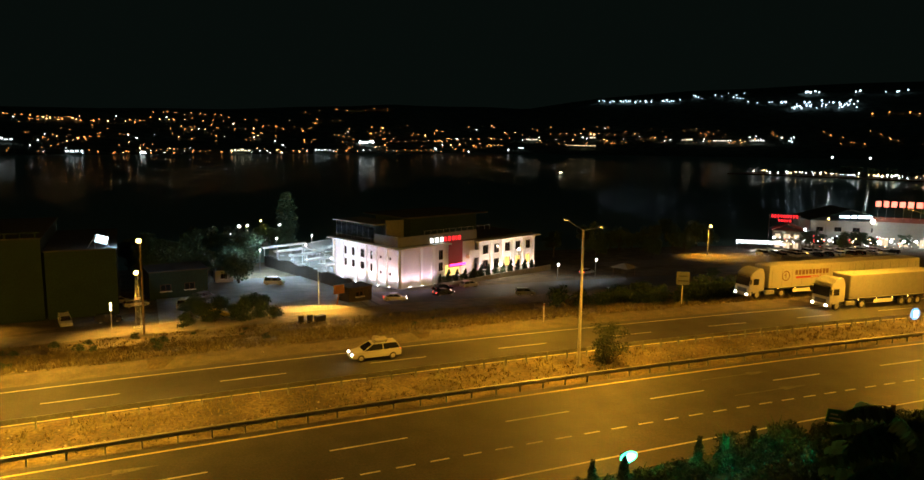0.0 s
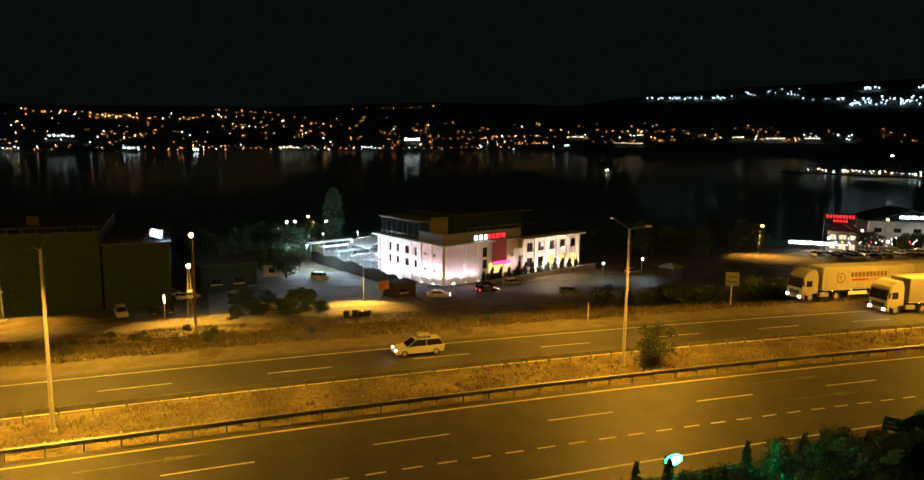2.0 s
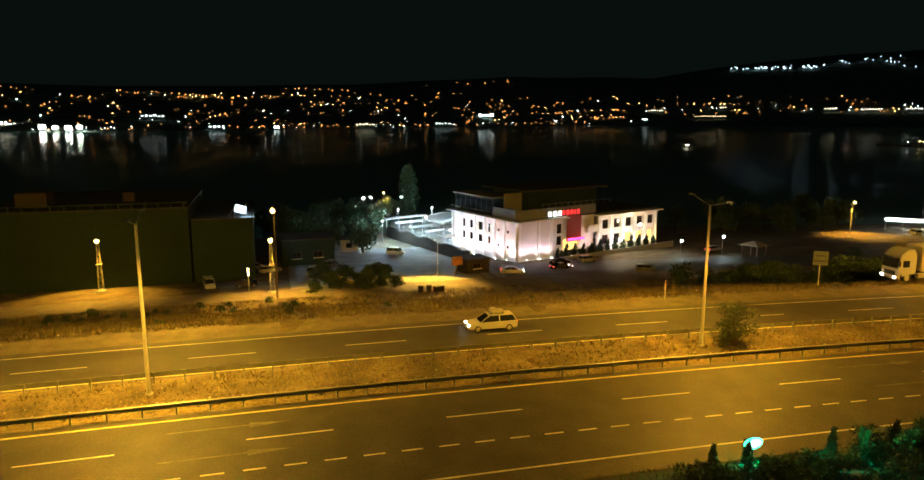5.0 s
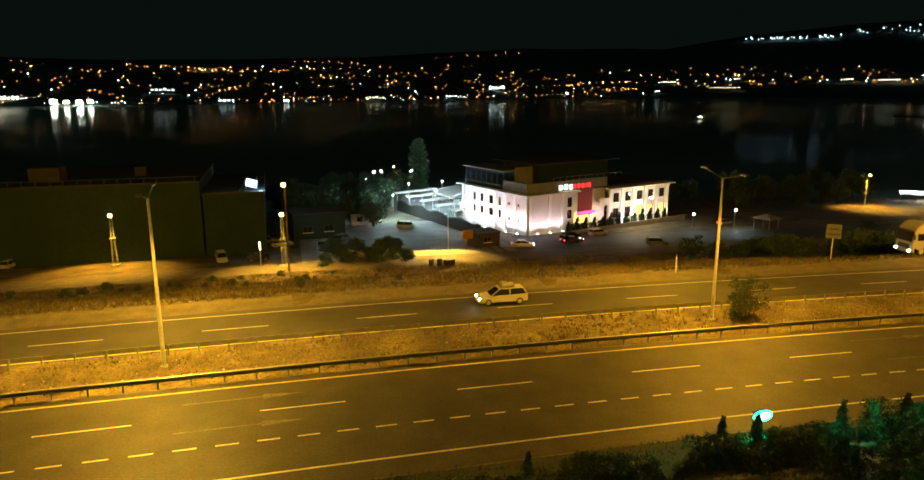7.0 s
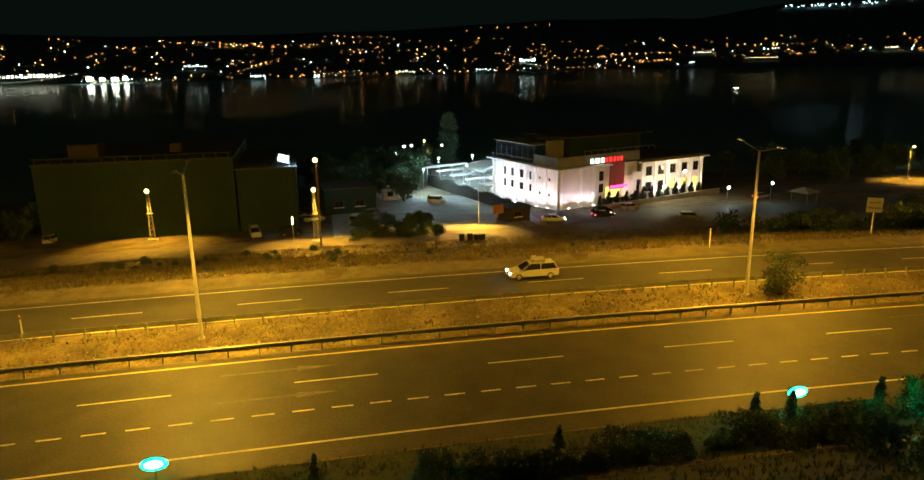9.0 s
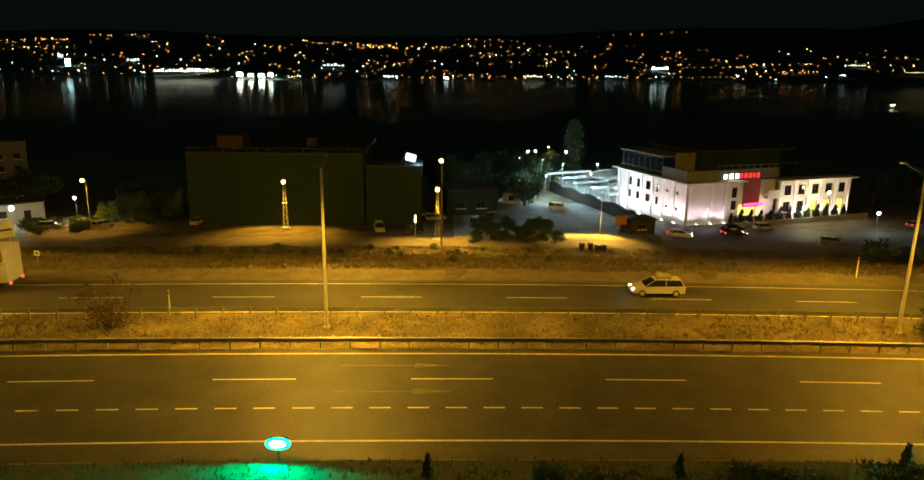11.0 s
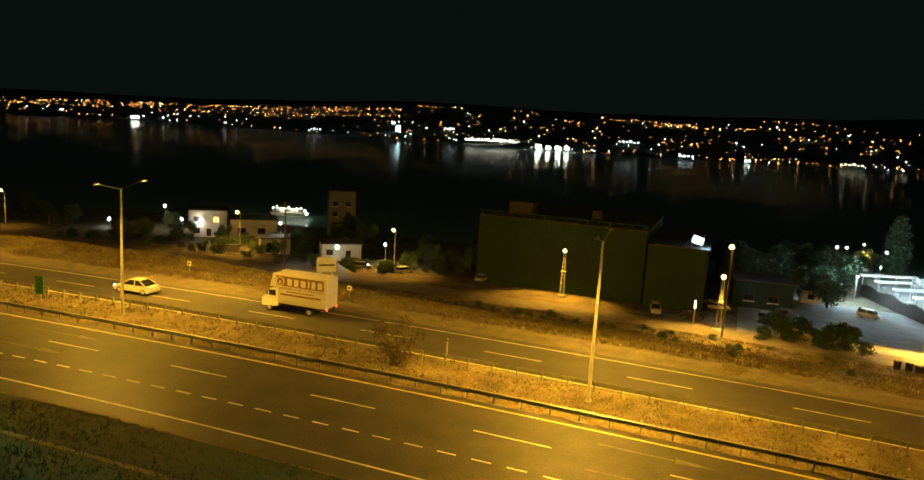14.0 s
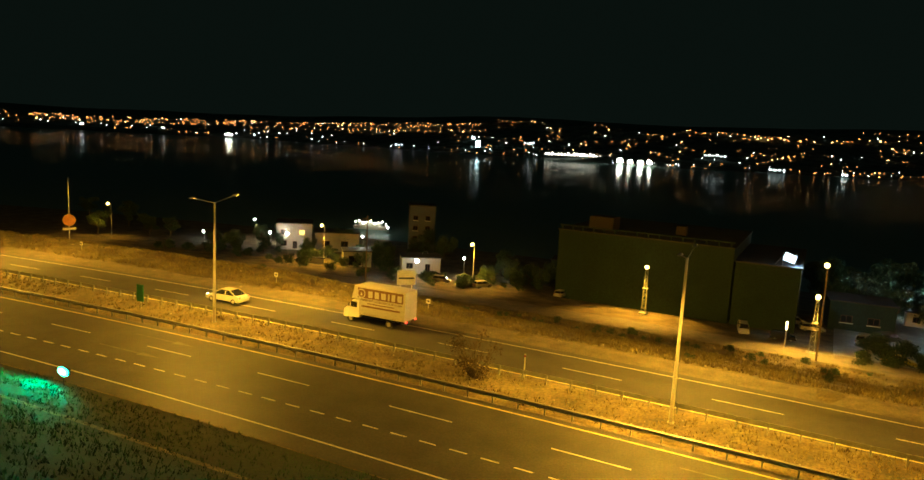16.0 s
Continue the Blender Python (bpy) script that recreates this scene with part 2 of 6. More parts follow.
def build_ground():
    bm = B()
    ss = [-1500, -900, -600] + [-420 + 6 * k for k in range(141)] + [600, 900, 1500]
    vv = [-160, -100, -60, -45, -41.2, -40, -37, -34, -31, -28, -25, -22, -19, -17, -15, -13.2, -12.4, -6, 0, 0.6, 1.2, 2, 3, 4, 5, 6, 6.9, 7.5, 11, 15, 17, 19.5,
          22, 25, 28, 32, 36, 40, 45, 50, 55, 60, 66, 72, 80, 90, 100, 115, 130, 150, 166, 200, 330]
    grid = []
    for s in ss:
        line = []
        for v in vv:
            z = zg(v, s)
            if 1.0 < v < 7.2:
                z += 0.12 + 0.10 * noise.noise((s * 0.3, v * 0.6, 0.0))
            elif v > 27:
                z += (0.35 if v < 62 else 0.12) * noise.noise((s * 0.12, v * 0.12, 1.0))
            line.append(bm.verts.new(rd(s, v, z)))
        grid.append(line)
    for i in range(len(ss) - 1):
        for j in range(len(vv) - 1):
            f = bm.faces.new((grid[i][j], grid[i + 1][j], grid[i + 1][j + 1], grid[i][j + 1]))
            f.smooth = True
    return solid("ground", bm, M_EARTH, "dry earth bank falling from the highway to the lake shore", "ground")


build_ground()

# ---------------------------------------------------------------- water, far shore
def build_water():
    m = bpy.data.materials.new("lake_water")
    m.use_nodes = True
    nt = m.node_tree
    b = nt.nodes["Principled BSDF"]
    b.inputs["Base Color"].default_value = (0.004, 0.007, 0.009, 1)
    b.inputs["Roughness"].default_value = 0.06
    b.inputs["Specular IOR Level"].default_value = 0.12
    b.inputs["IOR"].default_value = 1.33
    geo = nt.nodes.new("ShaderNodeNewGeometry")
    w = nt.nodes.new("ShaderNodeTexNoise")
    w.inputs["Scale"].default_value, w.inputs["Detail"].default_value = 0.7, 3
    bump = nt.nodes.new("ShaderNodeBump")
    bump.inputs["Strength"].default_value, bump.inputs["Distance"].default_value = 0.14, 0.2
    nt.links.new(geo.outputs["Position"], w.inputs["Vector"])
    nt.links.new(w.outputs["Fac"], bump.inputs["Height"])
    nt.links.new(bump.outputs[0], b.inputs["Normal"])
    # the mirror share is small; a pale diffuse share imitates reflected sky and haze
    sky_tone = nt.nodes.new("ShaderNodeBsdfDiffuse")
    sky_tone.inputs["Color"].default_value = (0.20, 0.30, 0.27, 1)
    mix = nt.nodes.new("ShaderNodeMixShader")
    mix.inputs[0].default_value = 0.20
    nt.links.new(sky_tone.outputs[0], mix.inputs[1])
    nt.links.new(b.outputs[0], mix.inputs[2])
    nt.links.new(mix.outputs[0], nt.nodes["Material Output"].inputs["Surface"])
    bm = B()
    bmesh.ops.create_grid(bm, x_segments=24, y_segments=24, size=4200)
    for v in bm.verts:
        v.co.y += 4200
        v.co.z = -16.0
    bmesh.ops.delete(bm, geom=[f for f in bm.faces if f.calc_center_median().y < 0], context="FACES")
    return solid("water", bm, m, "dark calm lake with slight ripples at night", "lake")


build_water()


def ramp(x, pts):
    for (a, ya), (b, yb) in zip(pts, pts[1:]):
        if x <= b:
            return ya + (yb - ya) * max(0.0, (x - a) / (b - a))
    return pts[-1][1]


LIFT = ((-75, 0.2), (-31, 0.16), (-18, 0.06), (14, -0.08), (19, 0.03), (27, 0.08), (47, 0.30), (75, 0.45))     # the far land rises a little to both sides


def sky_dir(az, el, d):
    el += ramp(az, LIFT)
    return Vector((-math.sin(radians(az)) * d, math.cos(radians(az)) * d, EYE + math.tan(radians(el)) * d))


SHORE_EL = ((-75, -0.78), (-25, -0.75), (-12, -0.90), (7, -1.05), (30, -1.0), (57, -0.80), (75, -0.75))     # the far waterline
HILL_EL = ((-75, 4.2), (-55, 4.3), (-44, 4.0), (-37, 3.5), (-31, 2.6), (-20, 2.9), (-7, 2.3), (10, 2.0), (24, 2.0), (42, 0.8), (57, 0.35), (75, 0.3))
TOWN_EL = ((-75, 1.2), (-49, 1.4), (-41, 1.4), (-35, 2.0), (-25, 1.3), (-19, 1.9), (-7, 2.0), (10, 1.7), (24, 1.8), (42, 0.62), (57, 0.15), (75, 0.1))


def shore_d(az):
    return min(3100.0, (EYE + 16.0) / math.tan(radians(-ramp(az, SHORE_EL) - ramp(az, LIFT))))


def hill_d(az, el):
    lo, hi = ramp(az, SHORE_EL), ramp(az, HILL_EL) + 0.3
    return shore_d(az) * (1 + 0.5 * (el - lo) / (hi - lo))


def build_hills():
    bm = B()
    grid = []
    n = 220
    for i in range(n + 1):
        az = -80 + 160 * i / n
        lo, hi = ramp(az, SHORE_EL), ramp(az, HILL_EL) + 0.3
        line = []
        for k, q in enumerate((0.0, 0.03, 0.1, 0.3, 0.6, 0.85, 1.0)):
            el = lo + (hi - lo) * q - 0.04 * min(1, q * 10) + 0.16 * noise.noise((az * 0.2, q * 3, 7.0)) * max(0, q - 0.5)
            line.append(bm.verts.new(sky_dir(az, el, hill_d(az, lo + (hi - lo) * q))))
        line[0].co.z = -17.0
        p = line[-1].co.copy()
        line.append(bm.verts.new((p.x * 1.05, p.y * 1.05, -20)))
        grid.append(line)
    for i in range(n):
        for k in range(7):
            bm.faces.new((grid[i][k], grid[i][k + 1], grid[i + 1][k + 1], grid[i + 1][k])).smooth = True
    return solid("backdrop_hills", bm, M_HILL, "dark low hills across the lake at night", "hills")


build_hills()


def light_dots(name, colour, power, dots, label):
    """Far lamps across the lake, too many to count: small diamonds in one mesh."""
    bm = B()
    for p, r in dots:
        vs = [bm.verts.new(p + Vector(o) * r) for o in ((1, 0, 0), (0, 1, 0), (-1, 0, 0), (0, -1, 0), (0, 0, 1), (0, 0, -1))]
        for a, b, c in ((0, 1, 4), (1, 2, 4), (2, 3, 4), (3, 0, 4), (1, 0, 5), (2, 1, 5), (3, 2, 5), (0, 3, 5)):
            bm.faces.new((vs[a], vs[b], vs[c]))
    return solid(name, bm, glow(name, colour, power), label, "city lights", kind="stuff")


def far_dot(az, el, r):
    """A lamp on the far hillside, standing a little before the slope."""
    d = hill_d(az, el) - 45
    return sky_dir(az, el, d), 1.14 * r * d / 2300


def build_city():
    rng = random.Random(4)
    bright, amber, dim, white, cool = [], [], [], [], []
    for _ in range(1400):
        az = rng.uniform(-60, 68)
        lo, hi = ramp(az, SHORE_EL) + 0.15, ramp(az, TOWN_EL)
        if az < -24:
            lo = ramp(az, ((-60, 0.30), (-40, 0.30), (-36, 0.0), (-24, -0.3)))
            if az < -50 and rng.random() < 0.55:
                continue
        el = lo + (hi - lo) * rng.random() ** (0.33 if az > 30 else 1.15 if az > -24 else 2.0)
        if noise.noise((az * 0.45, el * 2.2, 2.0)) < -0.02:
            continue
        pick = rng.random()
        (bright if pick < 0.16 else amber if pick < 0.5 else dim).append(far_dot(az, el, rng.uniform(0.55, 1.0) ** 1.6 * 1.55))
    for az0, el0, az1, el1, n, r in ((10.3, 1.9, 2.7, 1.6, 26, 2.0), (6.0, 1.5, 0.5, 1.55, 18, 2.4), (-1.9, 2.2, -7.2, 2.1, 13, 1.6), (-1.5, 1.75, -7.3, 1.7, 12, 1.9), (-13.2, 2.5, -20.7, 2.85, 9, 1.5),
                                     (4.4, -0.2, 1.5, 0.75, 14, 1.7), (25.3, 1.9, 21, 1.9, 14, 1.4), (17.4, 1.95, 15, 1.95, 7, 1.2), (58, -0.25, 36, 0.30, 46, 1.5), (58, -0.05, 40, 0.45, 30, 1.3), (36, 0.35, 26, 1.0, 34, 1.5),
                                     (36, 0.75, 26, 1.5, 24, 1.4), (-33, 0.9, -38, 0.9, 10, 1.6), (-56.2, 2.5, -60, 2.45, 5, 2.6), (-4, 0.9, -11, 1.3, 14, 1.5), (-20, 0.2, -30, 0.5, 26, 1.5)):
        n = int(n * 0.8)
        for k in range(n):
            f = (k + rng.uniform(-0.35, 0.35)) / n
            (bright if rng.random() < 0.3 else amber).append(far_dot(az0 + (az1 - az0) * f, el0 + (el1 - el0) * f + rng.uniform(-0.09, 0.09), r * rng.uniform(0.35, 0.85)))
    for _ in range(150):
        az = rng.uniform(27, 64)
        amber.append(far_dot(az, ramp(az, TOWN_EL) - abs(rng.gauss(0, 0.22)) - 0.02, rng.uniform(0.7, 1.4)))
    for k in range(85):
        az = rng.uniform(-30, 62)
        (white if rng.random() < 0.4 else amber).append(far_dot(az, ramp(az, SHORE_EL) + rng.uniform(0.12, 0.3), rng.uniform(0.7, 1.7)))
    for _ in range(110):
        az = rng.uniform(-52, 60)
        lo, hi = ramp(az, SHORE_EL) + 0.3, ramp(az, TOWN_EL)
        if az < -30:
            lo = 0.35
        white.append(far_dot(az, lo + (hi - lo) * rng.random() ** 2, rng.uniform(0.8, 2.0)))
    for az0, az1, el0, el1, n, r in ((-43.2, -36, 3.40, 3.62, 40, 1.9), (-47.8, -44, 3.62, 4.1, 16, 1.6), (-50.6, -47.4, 3.25, 3.4, 12, 1.9), (-55.3, -50.4, 2.85, 3.42, 44, 2.3), (-53.4, -51.5, 3.98, 4.08, 8, 2.8), (-59, -55, 3.9, 4.06, 7, 2.4)):
        for k in range(n):
            cool.append(far_dot(rng.uniform(az0, az1), rng.uniform(el0, el1), r * rng.uniform(0.6, 1.3)))
    light_dots("city_lights_bright", (1.0, 0.50, 0.20), 9, bright, "many bright amber street lamps across the lake")
    light_dots("city_lights_amber", (1.0, 0.33, 0.09), 4, amber, "many amber street lamps on hills across the lake")
    light_dots("city_lights_dim", (1.0, 0.38, 0.11), 2.0, dim, "many dim orange windows and lamps across the lake")
    light_dots("city_lights_white", (0.85, 0.93, 1.0), 5, white, "many white lamps along the far lake promenade")
    light_dots("city_lights_cool", (0.62, 0.78, 1.0), 3.0, cool, "clusters of bluish white lamps high on the far hill")


build_city()


def shore_venue(az, el, width, height, colour, power):
    """A lit pavilion on the far shore: bays of lit front of uneven height under a dark roof."""
    d = hill_d(az, el) - 70
    p = sky_dir(az, el, d)
    t = thing("shore_pavilion", Matrix.Translation(p - Vector((0, 0, height / 2))) @ pose(0, 0, 0, 0, 0, az), "bright lakeside pavilion lit at the far water's edge", "pavilion", "lit pavilions on the far shore")
    r = random.Random(int(az * 10))
    g = glow("pavilion_light", colour, power)
    n = max(3, int(width / 9))
    for k in range(n):
        bm = B()
        h = height * r.uniform(0.35, 1.0)
        box(bm, (-width / 2 + (k + 0.5) * width / n, 0, h / 2 + r.uniform(0, 2)), (width / n * r.uniform(0.3, 0.8), 5, h), bevel=0.3)
        part("lit_bay", bm, g, t)
    bm = B()
    box(bm, (0, 5, height * 0.5), (width * 1.04, 6, height + 1), taper=(0.95, 0.3))
    part("hall", bm, M_ROOF, t)
    return t


for v in ((-17.9, 0.12, 60, 10, COOL, 9), (-31.4, 0.41, 70, 7, (1, 0.86, 0.7), 2), (-36.4, 0.6, 30, 6, (1, 0.85, 0.62), 1.6), (-35.5, -0.06, 130, 4, (1, 0.72, 0.42), 1.6), (-43.7, 0.5, 50, 6, (1, 0.8, 0.6), 2.5),
          (-46.3, 0.45, 80, 6, (1, 0.90, 0.82), 2), (-48.8, 0.47, 60, 6, (1, 0.95, 0.9), 2), (26.8, -0.12, 16, 26, (0.6, 0.85, 1), 12), (22.6, 0.16, 36, 6, COOL, 2), (18.6, -0.52, 190, 8, (1, 0.90, 0.80), 4),
          (15.2, -0.72, 16, 9, (1, 0.97, 0.9), 60), (14.4, -0.72, 12, 8, (1, 0.97, 0.9), 40), (13.6, -0.72, 14, 9, (1, 0.97, 0.9), 60), (12.9, -0.70, 12, 8, (1, 0.97, 0.9), 40), (46.7, -0.66, 34, 9, (1, 0.96, 0.9), 60), (51.4, -0.46, 16, 7, COOL, 7),
          (56.8, -0.5, 14, 8, COOL, 14), (33.3, -0.6, 30, 9, (0.7, 0.8, 1), 1.5), (27.2, 0.36, 14, 12, COOL, 3), (-8.0, -0.62, 60, 5, (1, 0.85, 0.6), 1.6), (-14.2, -0.55, 40, 5, COOL, 2), (3.5, -0.75, 40, 5, COOL, 2), (-1.0, -0.8, 14, 7, COOL, 8), (8, 0.1, 60, 5, (0.85, 0.9, 1), 1.8), (-30.6, -0.3, 24, 6, COOL, 4)):
    shore_venue(*v)


# ---------------------------------------------------------------- the highway
road_near = strip("road_near", M_ASPHALT, -330, 330, -12.4, 0.75, 0.03, "worn asphalt carriageway with three lanes", "road")
road_far = strip("road_far", M_ASPHALT, -330, 330, 7.55, 15.9, 0.03, "worn asphalt carriageway with two lanes", "road")
strip("gravel_shoulder", M_GRAVEL, -330, 330, 15.6, 19.3, 0.015, "pale gravel shoulder beside the far carriageway", "shoulder", rough=0.9, step=1.5)
strip("layby_gravel", M_GRAVEL, 40, 130, 19.0, 25.0, 0.05, "gravel lay-by where lorries are parked", "lay-by", rough=1.2, step=1.5)
strip("median_edge_gravel", M_GRAVEL, -330, 330, 0.7, 1.5, 0.06, "gravelly edge of the central reserve", "median", rough=0.4, step=1.5)


def marking(name, parent, mat, s0, s1, v, w, dz=0.036, step=3.0):
    bm = B()
    n = max(1, int((s1 - s0) / step))
    prev = None
    for i in range(n + 1):
        s = s0 + (s1 - s0) * i / n
        cur = (bm.verts.new(rd(s, v - w / 2, zg(v) + dz)), bm.verts.new(rd(s, v + w / 2, zg(v) + dz)))
        if prev:
            bm.faces.new((prev[0], cur[0], cur[1], prev[1]))
        prev = cur
    return part(name, bm, mat, parent)


marking("inner_edge_line", road_near, M_PAINT_Y, -320, 320, 0.0, 0.20)
marking("outer_edge_line", road_near, M_PAINT_W, -320, 320, -10.74, 0.16)
marking("inner_edge_line", road_far, M_PAINT_Y, -320, 320, 7.85, 0.16)
marking("outer_edge_line", road_far, M_PAINT_W, -320, 320, 14.82, 0.16)
for k in range(-14, 15):
    marking("lane_dash", road_near, M_PAINT_W, -1.74 + 11.73 * k, 3.16 + 11.73 * k, -3.74, 0.15, step=2.5)
    marking("lane_dash", road_far, M_PAINT_W, -6.35 + 11.6 * k, -1.5 + 11.6 * k, 11.35, 0.15, step=2.5)
for k in range(-72, 62):
    marking("short_dash", road_near, M_PAINT_W, -1.78 + 2.1 * k, -0.6 + 2.1 * k, -7.32, 0.15, step=2.0)


def lane_arrow(s, v, d=1):
    bm = B()
    pts = ((0, -0.07), (4.6, -0.07), (4.6, -0.34), (7.0, 0.0), (4.6, 0.34), (4.6, 0.07), (0, 0.07))
    bm.faces.new([bm.verts.new(rd(s + d * a, v + d * b, 0.036)) for a, b in pts])
    bmesh.ops.recalc_face_normals(bm, faces=bm.faces)
    part("lane_arrow", bm, material("worn_paint", (0.15, 0.145, 0.13), 0.7, scale=3, vary=0.6, bump=0), road_near, "worn lane arrow")


for s in (-52.2, -6.2, 39.8):
    lane_arrow(s, -1.85)
    lane_arrow(s, -5.4)


def guardrail(label, v, s0, s1, gap, face, phase):
    """A steel W-beam barrier; face = -1 turns the beam to the near side."""
    t = thing("guardrail", Matrix.Identity(4), label, "guardrail", "highway guardrails")
    prof = ((0.0, 0.44), (0.07, 0.49), (0.07, 0.54), (0.0, 0.60), (0.07, 0.66), (0.07, 0.71), (0.0, 0.76), (-0.03, 0.76), (-0.03, 0.44))
    bm = B()
    prev = None
    n = int((s1 - s0) / 4)
    for i in range(n + 1):
        s = s0 + (s1 - s0) * i / n
        cur = [bm.verts.new(rd(s, v + face * (0.14 + a), z + 0.1)) for a, z in prof]
        if prev:
            for k in range(len(prof)):
                j = (k + 1) % len(prof)
                bm.faces.new((prev[k], cur[k], cur[j], prev[j]))
        prev = cur
    bmesh.ops.recalc_face_normals(bm, faces=bm.faces)
    part("beam", bm, M_RAIL, t, "weathered steel W-beam")
    bm = B()
    box(bm, (0, 0, 0.40), (0.09, 0.12, 0.95))
    box(bm, (0, face * 0.09, 0.70), (0.16, 0.16, 0.26))
    me = mesh_of("post", bm, M_RAIL)
    for k in range(int(-112 / gap), int(112 / gap)):
        s = phase + k * gap
        share("post", me, t, Matrix.Translation(rd(s, v)) @ pose(0, 0, 0, 0, 0, -heading(s)))
    return t


guardrail("grey steel guardrail along the near edge of the median", 0.85, -300, 300, 1.945, -1, -2.03)
guardrail("grey steel guardrail along the far edge of the median", 6.4, -300, 300, 1.93, 1, -0.25)


def street_lamp_twin():
    t = thing("street_lamp", Matrix.Identity(4), "tall pale steel street lamp with two arms in the median", "street lamp", "highway street lamps")
    bm = B()
    tube(bm, (0, 0, -0.1), (0, 0, 11.3), 0.145, 0.085, 10)
    part("pole", bm, M_POLE, t)
    bm = B()
    box(bm, (0, 0, 0.0), (0.45, 0.45, 0.2), bevel=0.05)
    part("foot", bm, M_CONC, t, "concrete footing")
    for d in (-1, 1):
        bm = B()
        tube(bm, (0, 0, 11.25), (0, d * 2.3, 11.75), 0.04, 0.032, 8)
        arm = part("arm", bm, M_RAIL, t)
        bm = B()
        box(bm, (0, d * 2.65, 11.86), (0.30, 0.80, 0.14), taper=(0.6, 0.75), bevel=0.03)
        part("lamp_head", bm, M_RAIL, arm)
        bm = B()
        box(bm, (0, d * 2.65, 11.80), (0.22, 0.6, 0.03))
        part("lens", bm, G_SODIUM, arm, "glowing amber lens")
    return t


POLES = [-170.0, -129.5, -89.8, -49.4, -8.0, 32.5, 73.0, 113.5, 154.0]
first = street_lamp_twin()
for k, s in enumerate(POLES):
    m = Matrix.Translation(rd(s, 4.47, 0.1)) @ pose(0, 0, 0, 0, 0, -heading(s))
    if k == 0:
        first.matrix_basis = m
    else:
        copy_thing(first, m)
    if not -130 < s < 115:
        continue
    for d in (-1, 1):
        for along in (-1, 1):
            a = rd(s + along * 0.12, 4.47 + d * 2.65, 11.84)
            lamp("SPOT", "street_lamp_light", a, (17500 if d > 0 else 13000 if s > -30 else 8000) * (1.25 if s < 0 else 0.95), (1.0, 0.46, 0.045) if s < 0 else (1.0, 0.43, 0.035), aim=rd(s + along * 10, 4.47 + (15.0 if d > 0 else -6.5)), size=0.18, angle=142, blend=1.0)


# ---------------------------------------------------------------- plants
def leaf_cloud(bm, centre, radii, count, size, rng, bias=0.55, flat=0.0):
    for _ in range(count):
        d = Vector((rng.gauss(0, 1), rng.gauss(0, 1), rng.gauss(0, 1))).normalized()
        k = rng.random() ** bias
        p = Vector(centre) + Vector((d.x * radii[0], d.y * radii[1], d.z * radii[2])) * k
        q = Euler((rng.uniform(-1.3, 1.3) * (1 - flat), rng.uniform(-1.3, 1.3) * (1 - flat), rng.uniform(0, 6.3))).to_matrix()
        s = size * rng.uniform(0.6, 1.4)
        bm.faces.new([bm.verts.new(p + q @ Vector((x * s, y * s, z * s))) for x, y, z in ((-0.5, 0, 0), (0, -0.28, 0.08), (0.55, 0, 0), (0, 0.28, 0.08))])


